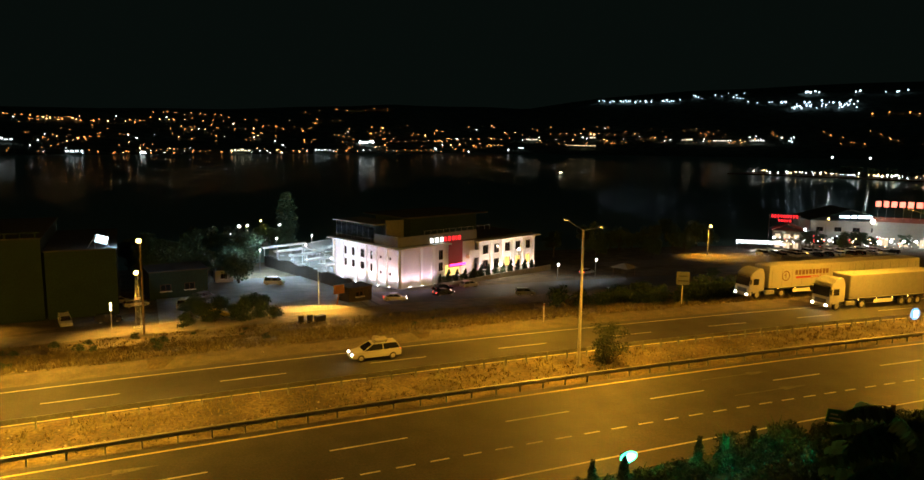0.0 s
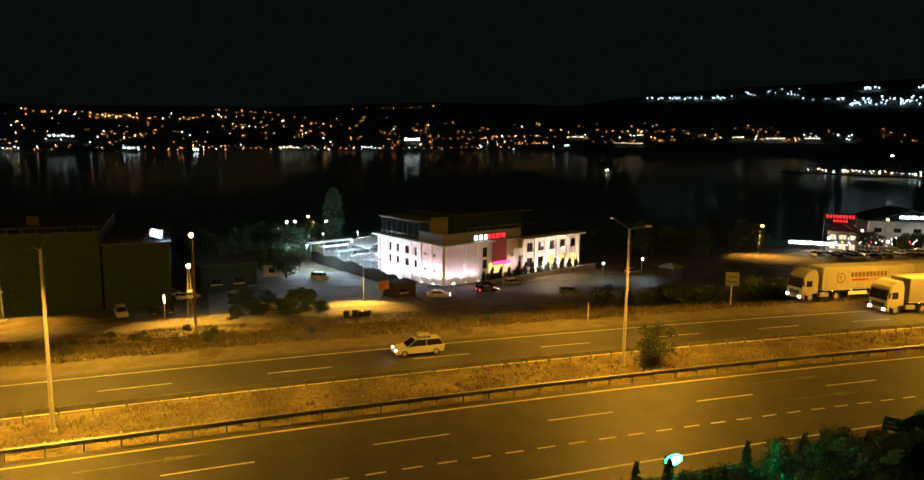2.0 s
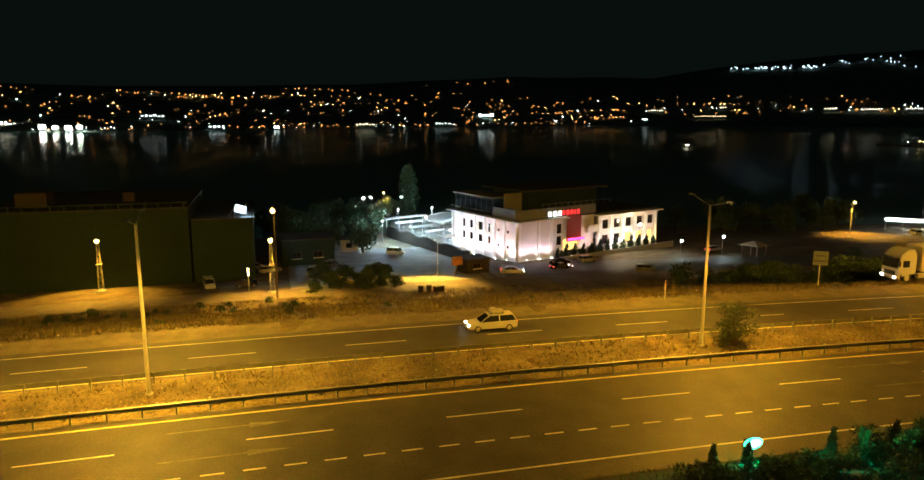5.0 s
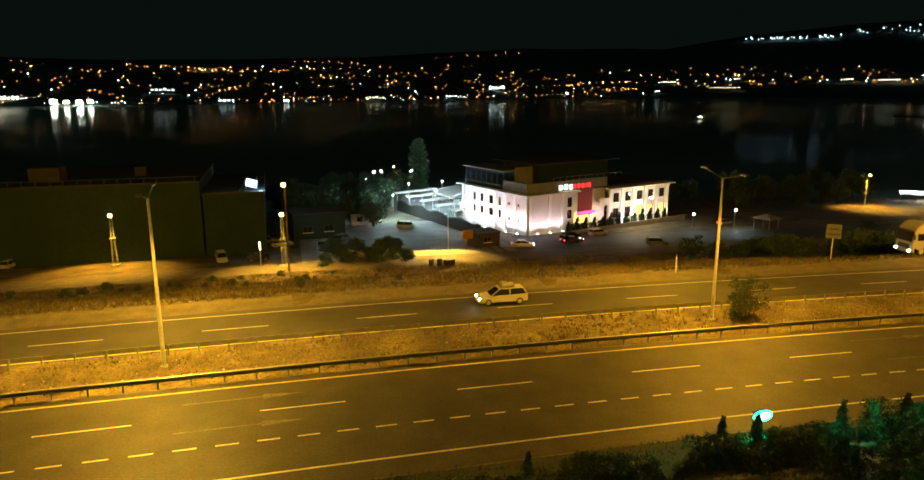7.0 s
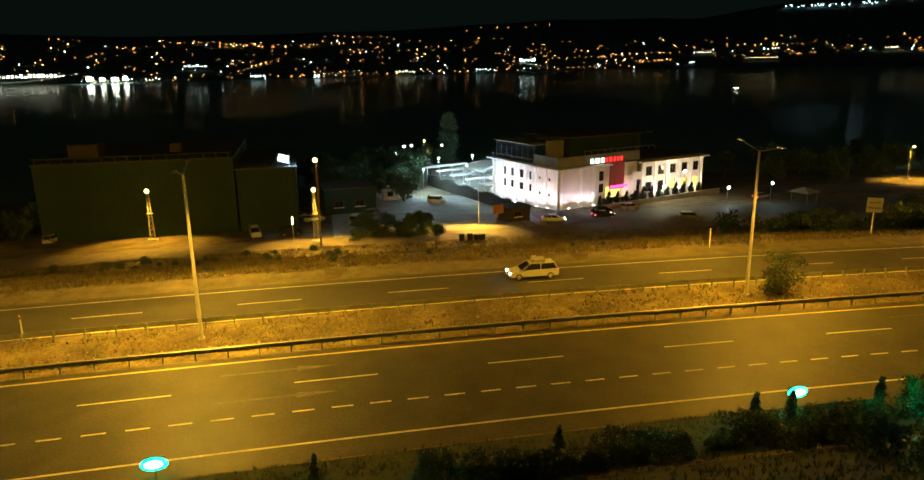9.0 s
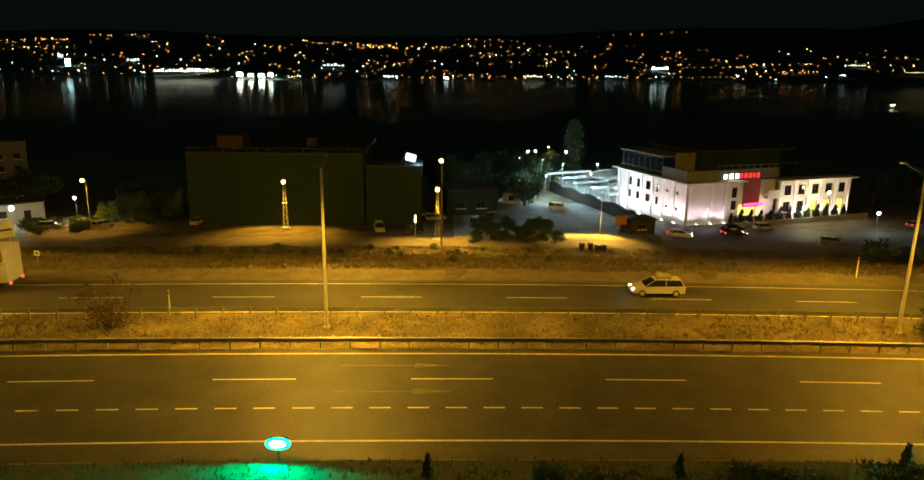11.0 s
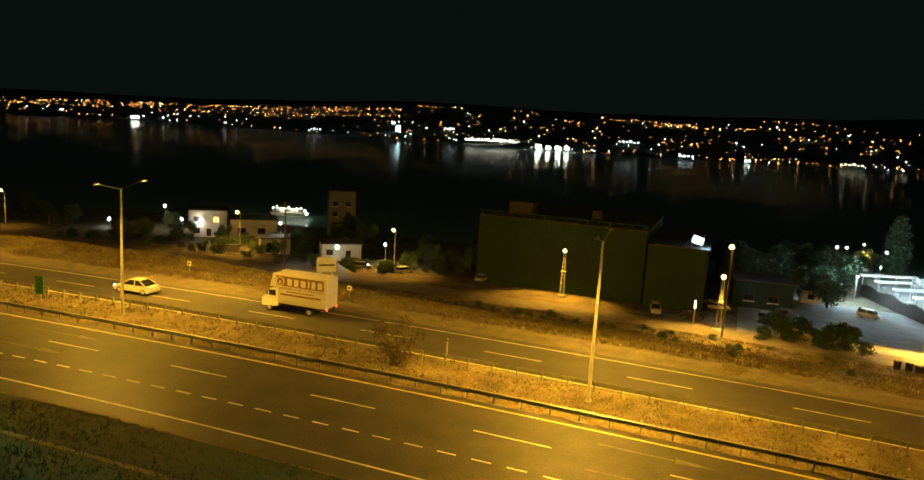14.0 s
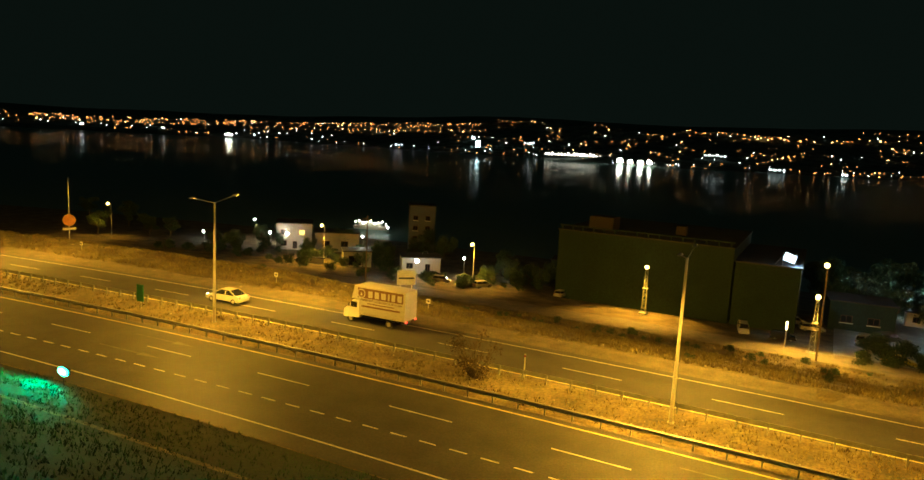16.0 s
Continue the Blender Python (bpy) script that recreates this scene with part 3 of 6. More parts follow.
def tree_meshes(kind, seed):
    """Trunk with limbs, and a crown of leaf clumps; unit: metres."""
    rng = random.Random(seed)
    tr, cr = B(), B()
    if kind == "poplar":
        tube(tr, (0, 0, -0.3), (0, 0, 15), 0.3, 0.05)
        for k in range(34):
            z = 1.6 + 16.4 * k / 34
            r = 1.9 * math.sin(math.pi * min(1, 0.12 + 0.9 * (z / 19.0))) ** 0.6 + 0.2
            a = rng.uniform(0, 6.3)
            tube(tr, (0, 0, z * 0.8), (math.cos(a) * r * 0.6, math.sin(a) * r * 0.6, z), 0.05, 0.02, 5)
            leaf_cloud(cr, (math.cos(a) * r * 0.35, math.sin(a) * r * 0.35, z), (r * 0.8, r * 0.8, 1.5), 130, 0.42, rng)
    elif kind == "round":
        tube(tr, (0, 0, -0.3), (0.1, 0, 2.6), 0.22, 0.15)
        for k in range(13):
            a, z, r = rng.uniform(0, 6.3), rng.uniform(2.6, 6.4), rng.uniform(0.6, 2.3)
            c = (math.cos(a) * r, math.sin(a) * r, z)
            tube(tr, (0.1, 0, 2.3), c, 0.09, 0.03, 5)
            leaf_cloud(cr, c, (1.35 * rng.uniform(0.7, 1.2), 1.35, 1.0 * rng.uniform(0.7, 1.2)), 190, 0.36, rng)
    elif kind == "willow":
        tube(tr, (0, 0, -0.3), (0.1, 0, 2.4), 0.25, 0.16)
        for k in range(16):
            a, z, r = rng.uniform(0, 6.3), rng.uniform(2.2, 5.2), rng.uniform(0.8, 3.0)
            c = (math.cos(a) * r, math.sin(a) * r, z)
            tube(tr, (0.1, 0, 2.2), c, 0.08, 0.03, 5)
            leaf_cloud(cr, c, (1.1, 1.1, 1.7), 170, 0.38, rng)
    elif kind == "shrub":
        for k in range(9):
            a, z, r = rng.uniform(0, 6.3), rng.uniform(0.4, 1.5), rng.uniform(0.1, 0.8)
            c = (math.cos(a) * r, math.sin(a) * r, z)
            tube(tr, (0, 0, -0.2), c, 0.04, 0.015, 5)
            leaf_cloud(cr, c, (0.55, 0.55, 0.5), 130, 0.17, rng)
    elif kind in ("wispy", "dry"):
        for k in range(22):
            a, z, r = rng.uniform(0, 6.3), rng.uniform(0.35, 3.0), rng.uniform(0.2, 1.5)
            c = (math.cos(a) * r, math.sin(a) * r, z)
            tube(tr, (0, 0, -0.2), c, 0.035, 0.012, 5)
            leaf_cloud(cr, c, (0.6, 0.6, 0.6), 190 if kind == "wispy" else 95, 0.13, rng)
    elif kind == "cypress":
        tube(tr, (0, 0, -0.2), (0, 0, 2.0), 0.06, 0.02, 6)
        for k in range(14):
            z = 0.25 + 2.3 * k / 14
            r = 0.55 * (1 - (z / 2.8) ** 1.5) + 0.05
            for _ in range(3):
                a = rng.uniform(0, 6.3)
                leaf_cloud(cr, (math.cos(a) * r * 0.5, math.sin(a) * r * 0.5, z), (r * 0.6, r * 0.6, 0.25), 40, 0.15, rng)
    trunk = mesh_of("trunk", tr, M_BARK)
    crown = mesh_of("crown", cr, {"willow": M_LEAF2, "cypress": M_CONIFER, "poplar": M_LEAF2, "wispy": M_SCRUB, "dry": M_DRYSCRUB}.get(kind, M_LEAF))
    return trunk, crown


PLANTS = {k: [tree_meshes(k, 10 + i) for i in range(n)] for k, n in (("poplar", 1), ("round", 4), ("willow", 2), ("shrub", 4), ("wispy", 1), ("dry", 1), ("cypress", 2))}


def plant(name, kind, i, m, label, category, group=""):
    t = thing(name, m, label, category, group)
    trunk, crown = PLANTS[kind][i % len(PLANTS[kind])]
    share("trunk", trunk, t, Matrix.Identity(4))
    share("crown", crown, t, Matrix.Identity(4))
    return t


def scaled(m, k, kz=None):
    return m @ Matrix.Diagonal((k, k, kz or k, 1))


rng = random.Random(11)
plant("median_bush", "wispy", 0, scaled(Matrix.Translation(rd(35.0, 3.9, 0.1)), 1.15, 1.0), "dry feathery green bush in the median beside a lamp post", "bush", "median bushes")
plant("median_bush", "dry", 0, scaled(Matrix.Translation(rd(-22.8, 4.5, 0.1)), 1.15, 1.15), "dry wispy brownish bush beside the guardrail", "bush", "median bushes")


def tufts(name, s0, s1, v0, v1, count, size, mat, label, seed, lift=0.0):
    """Dry grass: many single blades in one mesh."""
    r = random.Random(seed)
    verts, faces = [], []
    for _ in range(count):
        s, v = r.uniform(s0, s1), r.uniform(v0, v1)
        if noise.noise((s * 0.2, v * 0.35, 5.0)) < -0.32 + 0.4 * (r.random() - 0.5):
            continue
        p = rd(s, v, zg(v, s) - 0.05 + lift + (0.15 if 1 < v < 7.3 else 0.0))
        for _ in range(4):
            a, l = r.uniform(0, 6.3), size * r.uniform(0.4, 1.2)
            d = Vector((math.cos(a), math.sin(a), 0))
            o = p + Vector((r.uniform(-0.2, 0.2), r.uniform(-0.2, 0.2), 0))
            k = len(verts)
            side = Vector((-d.y, d.x, 0)) * 0.035 * (1 + size)
            verts += [o - side, o + side, o + d * l * 0.6 + Vector((0, 0, l))]
            faces.append((k, k + 1, k + 2))
    me = bpy.data.meshes.new(name)
    me.from_pydata([tuple(q) for q in verts], [], faces)
    me.materials.append(mat)
    return tagged(new(name, me), label, "grass", kind="stuff")


tufts("dry_grass_median", -140, 120, 1.4, 7.2, 7000, 0.28, M_GRASS, "dry sparse grass on the median", 1)
tufts("dry_grass_bank", -180, 120, 19.2, 67.5, 42000, 0.46, M_GRASS, "dry yellow grass on the bank below the highway", 2)
strip("near_bank", M_TURF, -200, 200, -39.5, -12.7, 0.05, "grassy bank below the terrace", "bank", step=4, rows=14)
tufts("grass_near_bank", -110, 90, -37, -12.7, 36000, 0.24, M_GREENGRASS, "rough green grass on the bank below the terrace", 3)


def stones(name, count, s0, s1, v0, v1, r0, r1, label, seed):
    """Scattered pale stones, each a small lopsided block, in one mesh."""
    r = random.Random(seed)
    bm = B()
    for _ in range(count):
        s, v, k = r.uniform(s0, s1), r.uniform(v0, v1), r.uniform(r0, r1)
        p = rd(s, v, zg(v, s) + (0.14 if 1 < v < 7.3 else 0.02))
        q = Euler((r.uniform(-0.5, 0.5), r.uniform(-0.5, 0.5), r.uniform(0, 6.3))).to_matrix()
        vs = [bm.verts.new(p + q @ Vector((x * k * r.uniform(0.6, 1), y * k * r.uniform(0.6, 1), z * k * r.uniform(0.4, 0.8)))) for x, y, z in
              ((1, 0, 0), (0, 1, 0), (-1, 0, 0), (0, -1, 0), (0, 0, 1), (0, 0, -1))]
        for a, b, c in ((0, 1, 4), (1, 2, 4), (2, 3, 4), (3, 0, 4), (1, 0, 5), (2, 1, 5), (3, 2, 5), (0, 3, 5)):
            bm.faces.new((vs[a], vs[b], vs[c]))
    return solid(name, bm, M_STONE, label, "stones", kind="stuff")


stones("median_stones", 420, -120, 100, 1.6, 7.0, 0.04, 0.16, "small pale stones scattered on the median", 31)
stones("bank_stones", 420, -140, 100, 16.5, 60, 0.05, 0.28, "pale stones scattered on the verge and bank", 32)

# ---------------------------------------------------------------- vehicles
def wheel_mesh(r, w):
    bm = B()
    prof = ((r * 0.62, -w / 2), (r * 0.95, -w / 2), (r, -w * 0.3), (r, w * 0.3), (r * 0.95, w / 2), (r * 0.62, w / 2))
    n = 16
    rings = [[bm.verts.new((math.cos(6.28318 * k / n) * q, y, math.sin(6.28318 * k / n) * q)) for q, y in prof] for k in range(n)]
    for k in range(n):
        a, b = rings[k], rings[(k + 1) % n]
        for j in range(len(prof)):
            i = (j + 1) % len(prof)
            bm.faces.new((a[j], b[j], b[i], a[i]))
    bmesh.ops.recalc_face_normals(bm, faces=bm.faces)
    tyre = mesh_of("tyre", bm, M_RUBBER)
    bm = B()
    tube(bm, (0, -w * 0.42, 0), (0, w * 0.42, 0), r * 0.62, None, 14)
    tube(bm, (0, -w * 0.47, 0), (0, w * 0.47, 0), r * 0.2, None, 8)
    return tyre, mesh_of("rim", bm, M_RIM)


WHEELS = {"car": wheel_mesh(0.31, 0.2), "van": wheel_mesh(0.36, 0.22), "truck": wheel_mesh(0.5, 0.34)}


def wheel(t, kind, x, y, z=None):
    tyre, rim = WHEELS[kind]
    z = z or {"car": 0.31, "van": 0.36, "truck": 0.5}[kind]
    w = share("wheel", tyre, t, pose(x, y, z))
    share("rim", rim, w, Matrix.Identity(4))


CAR_SHAPES = {
    # lower outline, cabin outline, length, half width
    "sedan": (((-2.2, 0.28), (2.15, 0.28), (2.22, 0.5), (2.15, 0.68), (1.05, 0.92), (-1.55, 0.95), (-2.18, 0.9), (-2.25, 0.6)),
              ((-1.75, 0.93), (1.15, 0.90), (0.35, 1.40), (-0.85, 1.43)), 0.86),
    "hatch": (((-1.95, 0.3), (1.95, 0.3), (2.02, 0.5), (1.95, 0.72), (1.05, 0.95), (-1.9, 0.98), (-2.0, 0.7)),
              ((-1.88, 0.96), (1.15, 0.93), (0.45, 1.45), (-1.55, 1.47)), 0.84),
    "wagon": (((-2.15, 0.3), (2.05, 0.3), (2.12, 0.5), (2.05, 0.7), (1.0, 0.9), (-2.1, 0.95), (-2.2, 0.7)),
              ((-2.08, 0.93), (1.1, 0.88), (0.3, 1.38), (-1.8, 1.40)), 0.82),
    "van": (((-2.1, 0.32), (2.05, 0.32), (2.12, 0.55), (2.05, 0.85), (1.35, 1.08), (-2.08, 1.1), (-2.15, 0.75)),
            ((-2.05, 1.08), (1.4, 1.05), (0.75, 1.72), (-1.95, 1.80)), 0.87),
}


def car(style, colour, m, label, lights=False, rack=False, category="car", group="parked cars"):
    low, cab, hw = CAR_SHAPES[style]
    t = thing({"van": "small_van", "wagon": "estate_car"}.get(style, "car"), m, label, category, group)
    bm = B()
    extrude_profile(bm, low, hw, hw * 0.93, top=0.85)
    es = [e for e in bm.edges if e.calc_length() > 0.3]
    bmesh.ops.bevel(bm, geom=es, offset=0.05, segments=2, affect="EDGES")
    part("body", bm, M_CARS[colour], t)
    bm = B()
    extrude_profile(bm, cab, hw * 0.91, hw * 0.74, top=cab[2][1] - 0.02)
    part("glasshouse", bm, M_GLASS, t, "dark glass")
    (ax, az), (bx, bz), (cx, cz), (dx, dz) = cab
    bm = B()
    box(bm, ((cx + dx) / 2, 0, (cz + dz) / 2 + 0.005), (cx - dx + 0.12, hw * 1.5, 0.05), ry=0, bevel=0.02)
    part("roof", bm, M_CARS[colour], t)
    for sgn in (-1, 1):
        y0, y1 = sgn * hw * 0.92, sgn * hw * 0.75
        xm = (bx + ax) / 2 - 0.1
        for foot, head, r in (((bx, y0, bz), (cx, y1, cz), 0.035), ((ax, y0, az), (dx, y1, dz), 0.05), ((xm, y0, (az + bz) / 2), (xm, y1, cz), 0.04)):
            bm = B()
            tube(bm, foot, head, r, None, 5)
            part("window_pillar", bm, M_CARS[colour], t)
        bm = B()
        box(bm, (low[2][0] - 0.08, sgn * hw * 0.72, 0.62), (0.16, 0.32, 0.14), bevel=0.03)
        part("headlight", bm, G_HEAD if lights else M_WHITE, t)
        bm = B()
        box(bm, (low[-1][0] + 0.06, sgn * hw * 0.76, 0.78), (0.12, 0.24, 0.18), bevel=0.03)
        part("tail_light", bm, G_TAIL if lights else M_RED, t)
        bm = B()
        box(bm, (bx - 0.25, sgn * (hw + 0.07), bz + 0.08), (0.1, 0.18, 0.13), bevel=0.02)
        part("wing_mirror", bm, M_BLACK, t)
        for x in (low[1][0] - 0.72, low[0][0] + 0.72):
            wheel(t, "car", x, sgn * (hw - 0.1))
    bm = B()
    box(bm, (low[1][0] + 0.04, 0, 0.42), (0.14, hw * 1.7, 0.22), bevel=0.04)
    part("bumper", bm, M_CARS[colour], t)
    bm = B()
    box(bm, (low[1][0] + 0.08, 0, 0.46), (0.1, 0.46, 0.1))
    part("number_plate", bm, M_WHITE, t)
    if rack:
        for x in (-0.9, 0.1):
            bm = B()
            box(bm, (x, 0, cz + 0.09), (0.05, hw * 1.5, 0.04))
            part("rack_bar", bm, M_BLACK, t)
        bm = B()
        box(bm, (-0.5, 0.05, cz + 0.24), (1.2, 0.9, 0.26), bevel=0.08)
        box(bm, (-0.2, -0.1, cz + 0.42), (0.5, 0.5, 0.16), bevel=0.06)
        part("roof_load", bm, M_CREAM, t, "bundled pale load")
    return t


def letter_blocks(parent, mat, x0, x1, y, z, h, widths, name="name_block", depth=0.03, axis="x", gap=0.28):
    """A name drawn as plain letter-sized blocks, not lettered."""
    n = len(widths)
    total = sum(widths) + gap * (n - 1)
    k = (x1 - x0) / total
    x = x0
    for i, w in enumerate(widths):
        # each letter's place is taken by one plain block
        bm = B()
        box(bm, (x + w * k * 0.5, y, z), (w * k * 0.86, depth, h * (0.92, 1.0, 0.96)[i % 3]))
        part(name, bm, mat, parent)
        x += (w + gap) * k


_bm = B()
box(_bm, (0, 0, 0), (0.05, 0.014, 2.3))
STRAP = mesh_of("strap", _bm, M_TARP)
_bm = B()
box(_bm, (0, 0, 0), (1.48, 2.46, 0.05), bevel=0.015)
ROOF_SHEET = mesh_of("roof_sheet", _bm, M_TARP2)


def articulated_truck(m, label, tarp, lights=True, emblem=False, cabmat=None, group="lorries on the highway"):
    """Front at x = 0, facing +x; 16.5 m long."""
    cabmat = cabmat or M_CREAM
    t = thing("articulated_lorry", m, label, "lorry", group)
    bm = B()
    extrude_profile(bm, ((-2.25, 0.95), (-2.25, 3.0), (-1.9, 3.72), (-1.0, 3.62), (-0.25, 3.05), (-0.05, 2.0), (0.0, 1.35), (0.0, 0.45), (-0.35, 0.38), (-0.35, 0.95)), 1.23)
    bmesh.ops.bevel(bm, geom=[e for e in bm.edges if e.calc_length() > 0.5], offset=0.07, segments=2, affect="EDGES")
    cab = part("cab", bm, cabmat, t)
    bm = B()
    extrude_profile(bm, ((-0.1, 1.62), (0.06, 1.62), (-0.10, 2.75), (-0.3, 2.75)), 1.12)
    part("windscreen", bm, M_GLASS, cab, "dark windscreen")
    bm = B()
    extrude_profile(bm, ((-0.05, 2.86), (0.2, 2.74), (0.2, 2.70), (-0.1, 2.78)), 1.05)
    part("sun_visor", bm, M_BLACK, cab)
    bm = B()
    box(bm, (0.02, 0, 1.05), (0.08, 1.6, 0.5), bevel=0.03)
    part("grille", bm, M_BLACK, cab)
    bm = B()
    box(bm, (0.05, 0, 0.55), (0.2, 2.44, 0.34), bevel=0.06)
    part("bumper", bm, cabmat, cab)
    for sgn in (-1, 1):
        bm = B()
        box(bm, (-0.95, sgn * 1.232, 2.12), (0.85, 0.03, 0.75), bevel=0.01)
        part("side_window", bm, M_GLASS, cab)
        bm = B()
        box(bm, (-0.95, sgn * 1.236, 1.2), (0.95, 0.02, 0.9), bevel=0.008)
        part("door_panel", bm, cabmat, cab)
        bm = B()
        box(bm, (0.14, sgn * 0.92, 0.62), (0.08, 0.36, 0.2), bevel=0.03)
        part("headlight", bm, G_HEAD if lights else M_WHITE, cab)
        bm = B()
        box(bm, (0.02, sgn * 1.42, 2.2), (0.12, 0.22, 0.6), bevel=0.03)
        part("wing_mirror", bm, M_BLACK, cab)
        bm = B()
        box(bm, (-3.2, sgn * 1.02, 0.72), (1.3, 0.4, 0.5), bevel=0.05)
        part("fuel_tank", bm, M_ZINC, t)
        bm = B()
        box(bm, (-8.2, sgn * 1.2, 0.78), (3.0, 0.04, 0.42))
        part("side_guard", bm, M_WHITE, t)
        for x in (-1.25, -5.0):
            wheel(t, "truck", x, sgn * 1.0)
        for x in (-11.2, -12.5, -13.8):
            wheel(t, "truck", x, sgn * 1.0)
        bm = B()
        for x in (-4.3, -7.0, -9.6, -12.0, -14.8):
            box(bm, (x, sgn * 1.27, 1.12), (0.1, 0.02, 0.05))
        part("marker_lights", bm, G_SODIUM if lights else M_WHITE, t)
    bm = B()
    box(bm, (-9.6, 0, 0.98), (12.8, 0.9, 0.3))
    box(bm, (-3.0, 0, 0.85), (4.6, 0.9, 0.3))
    part("chassis", bm, M_BLACK, t)
    bm = B()
    box(bm, (-9.65, 0, 2.56), (13.6, 2.5, 2.68), bevel=0.04)
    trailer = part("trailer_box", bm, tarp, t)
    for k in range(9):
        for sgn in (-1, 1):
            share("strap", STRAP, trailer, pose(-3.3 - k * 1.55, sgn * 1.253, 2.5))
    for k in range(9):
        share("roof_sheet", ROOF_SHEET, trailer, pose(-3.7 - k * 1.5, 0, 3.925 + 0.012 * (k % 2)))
    bm = B()
    box(bm, (-9.65, -1.265, 1.27), (13.5, 0.02, 0.1))
    box(bm, (-9.65, 1.265, 1.27), (13.5, 0.02, 0.1))
    part("lower_rail", bm, M_RIM, trailer)
    if emblem:
        for sgn in (1,):
            bm = B()
            n = 20
            ring = [[bm.verts.new((-5.4 + r * math.cos(6.28318 * k / n), sgn * 1.28, 2.65 + r * math.sin(6.28318 * k / n))) for k in range(n)] for r in (0.62, 0.5)]
            for k in range(n):
                bm.faces.new((ring[0][k], ring[0][(k + 1) % n], ring[1][(k + 1) % n], ring[1][k]))
            box(bm, (-5.4, sgn * 1.28, 2.65), (0.12, 0.01, 0.6))
            box(bm, (-5.3, sgn * 1.28, 2.75), (0.36, 0.01, 0.1))
            part("emblem", bm, M_BROWN, trailer, "plain round emblem")
            letter_blocks(trailer, M_BROWN, -12.2, -6.8, sgn * 1.28, 3.0, 0.62, (1,) * 10, "name_block", 0.01, gap=0.14)
            bm = B()
            box(bm, (-9.5, sgn * 1.28, 2.38), (5.0, 0.01, 0.26))
            part("red_band", bm, M_RED, trailer)
            letter_blocks(trailer, M_CREAM, -11.2, -9.4, sgn * 1.29, 2.38, 0.18, (1,) * 5, "small_name_block", 0.01)
    return t


def on_road(s, v, facing, z=0.03):
    """facing -1: towards lower s (the far carriageway), 1: towards higher s."""
    return Matrix.Translation(rd(s, v, z)) @ pose(0, 0, 0, 0, 0, -heading(s) + (180 if facing < 0 else 0))


def text_plate(parent, words, m, size, mat, name="writing"):
    c = bpy.data.curves.new(name, "FONT")
    c.body, c.size, c.extrude, c.align_x, c.align_y = words, size, 0.006, "CENTER", "CENTER"
    ob = new(name, c)
    bpy.context.view_layer.update()
    me = bpy.data.meshes.new_from_object(ob.evaluated_get(bpy.context.evaluated_depsgraph_get()))
    bpy.data.objects.remove(ob)
    me.materials.clear()
    me.materials.append(mat)
    o = new(name, me)
    o.parent = parent
    o.matrix_basis = m
    return o


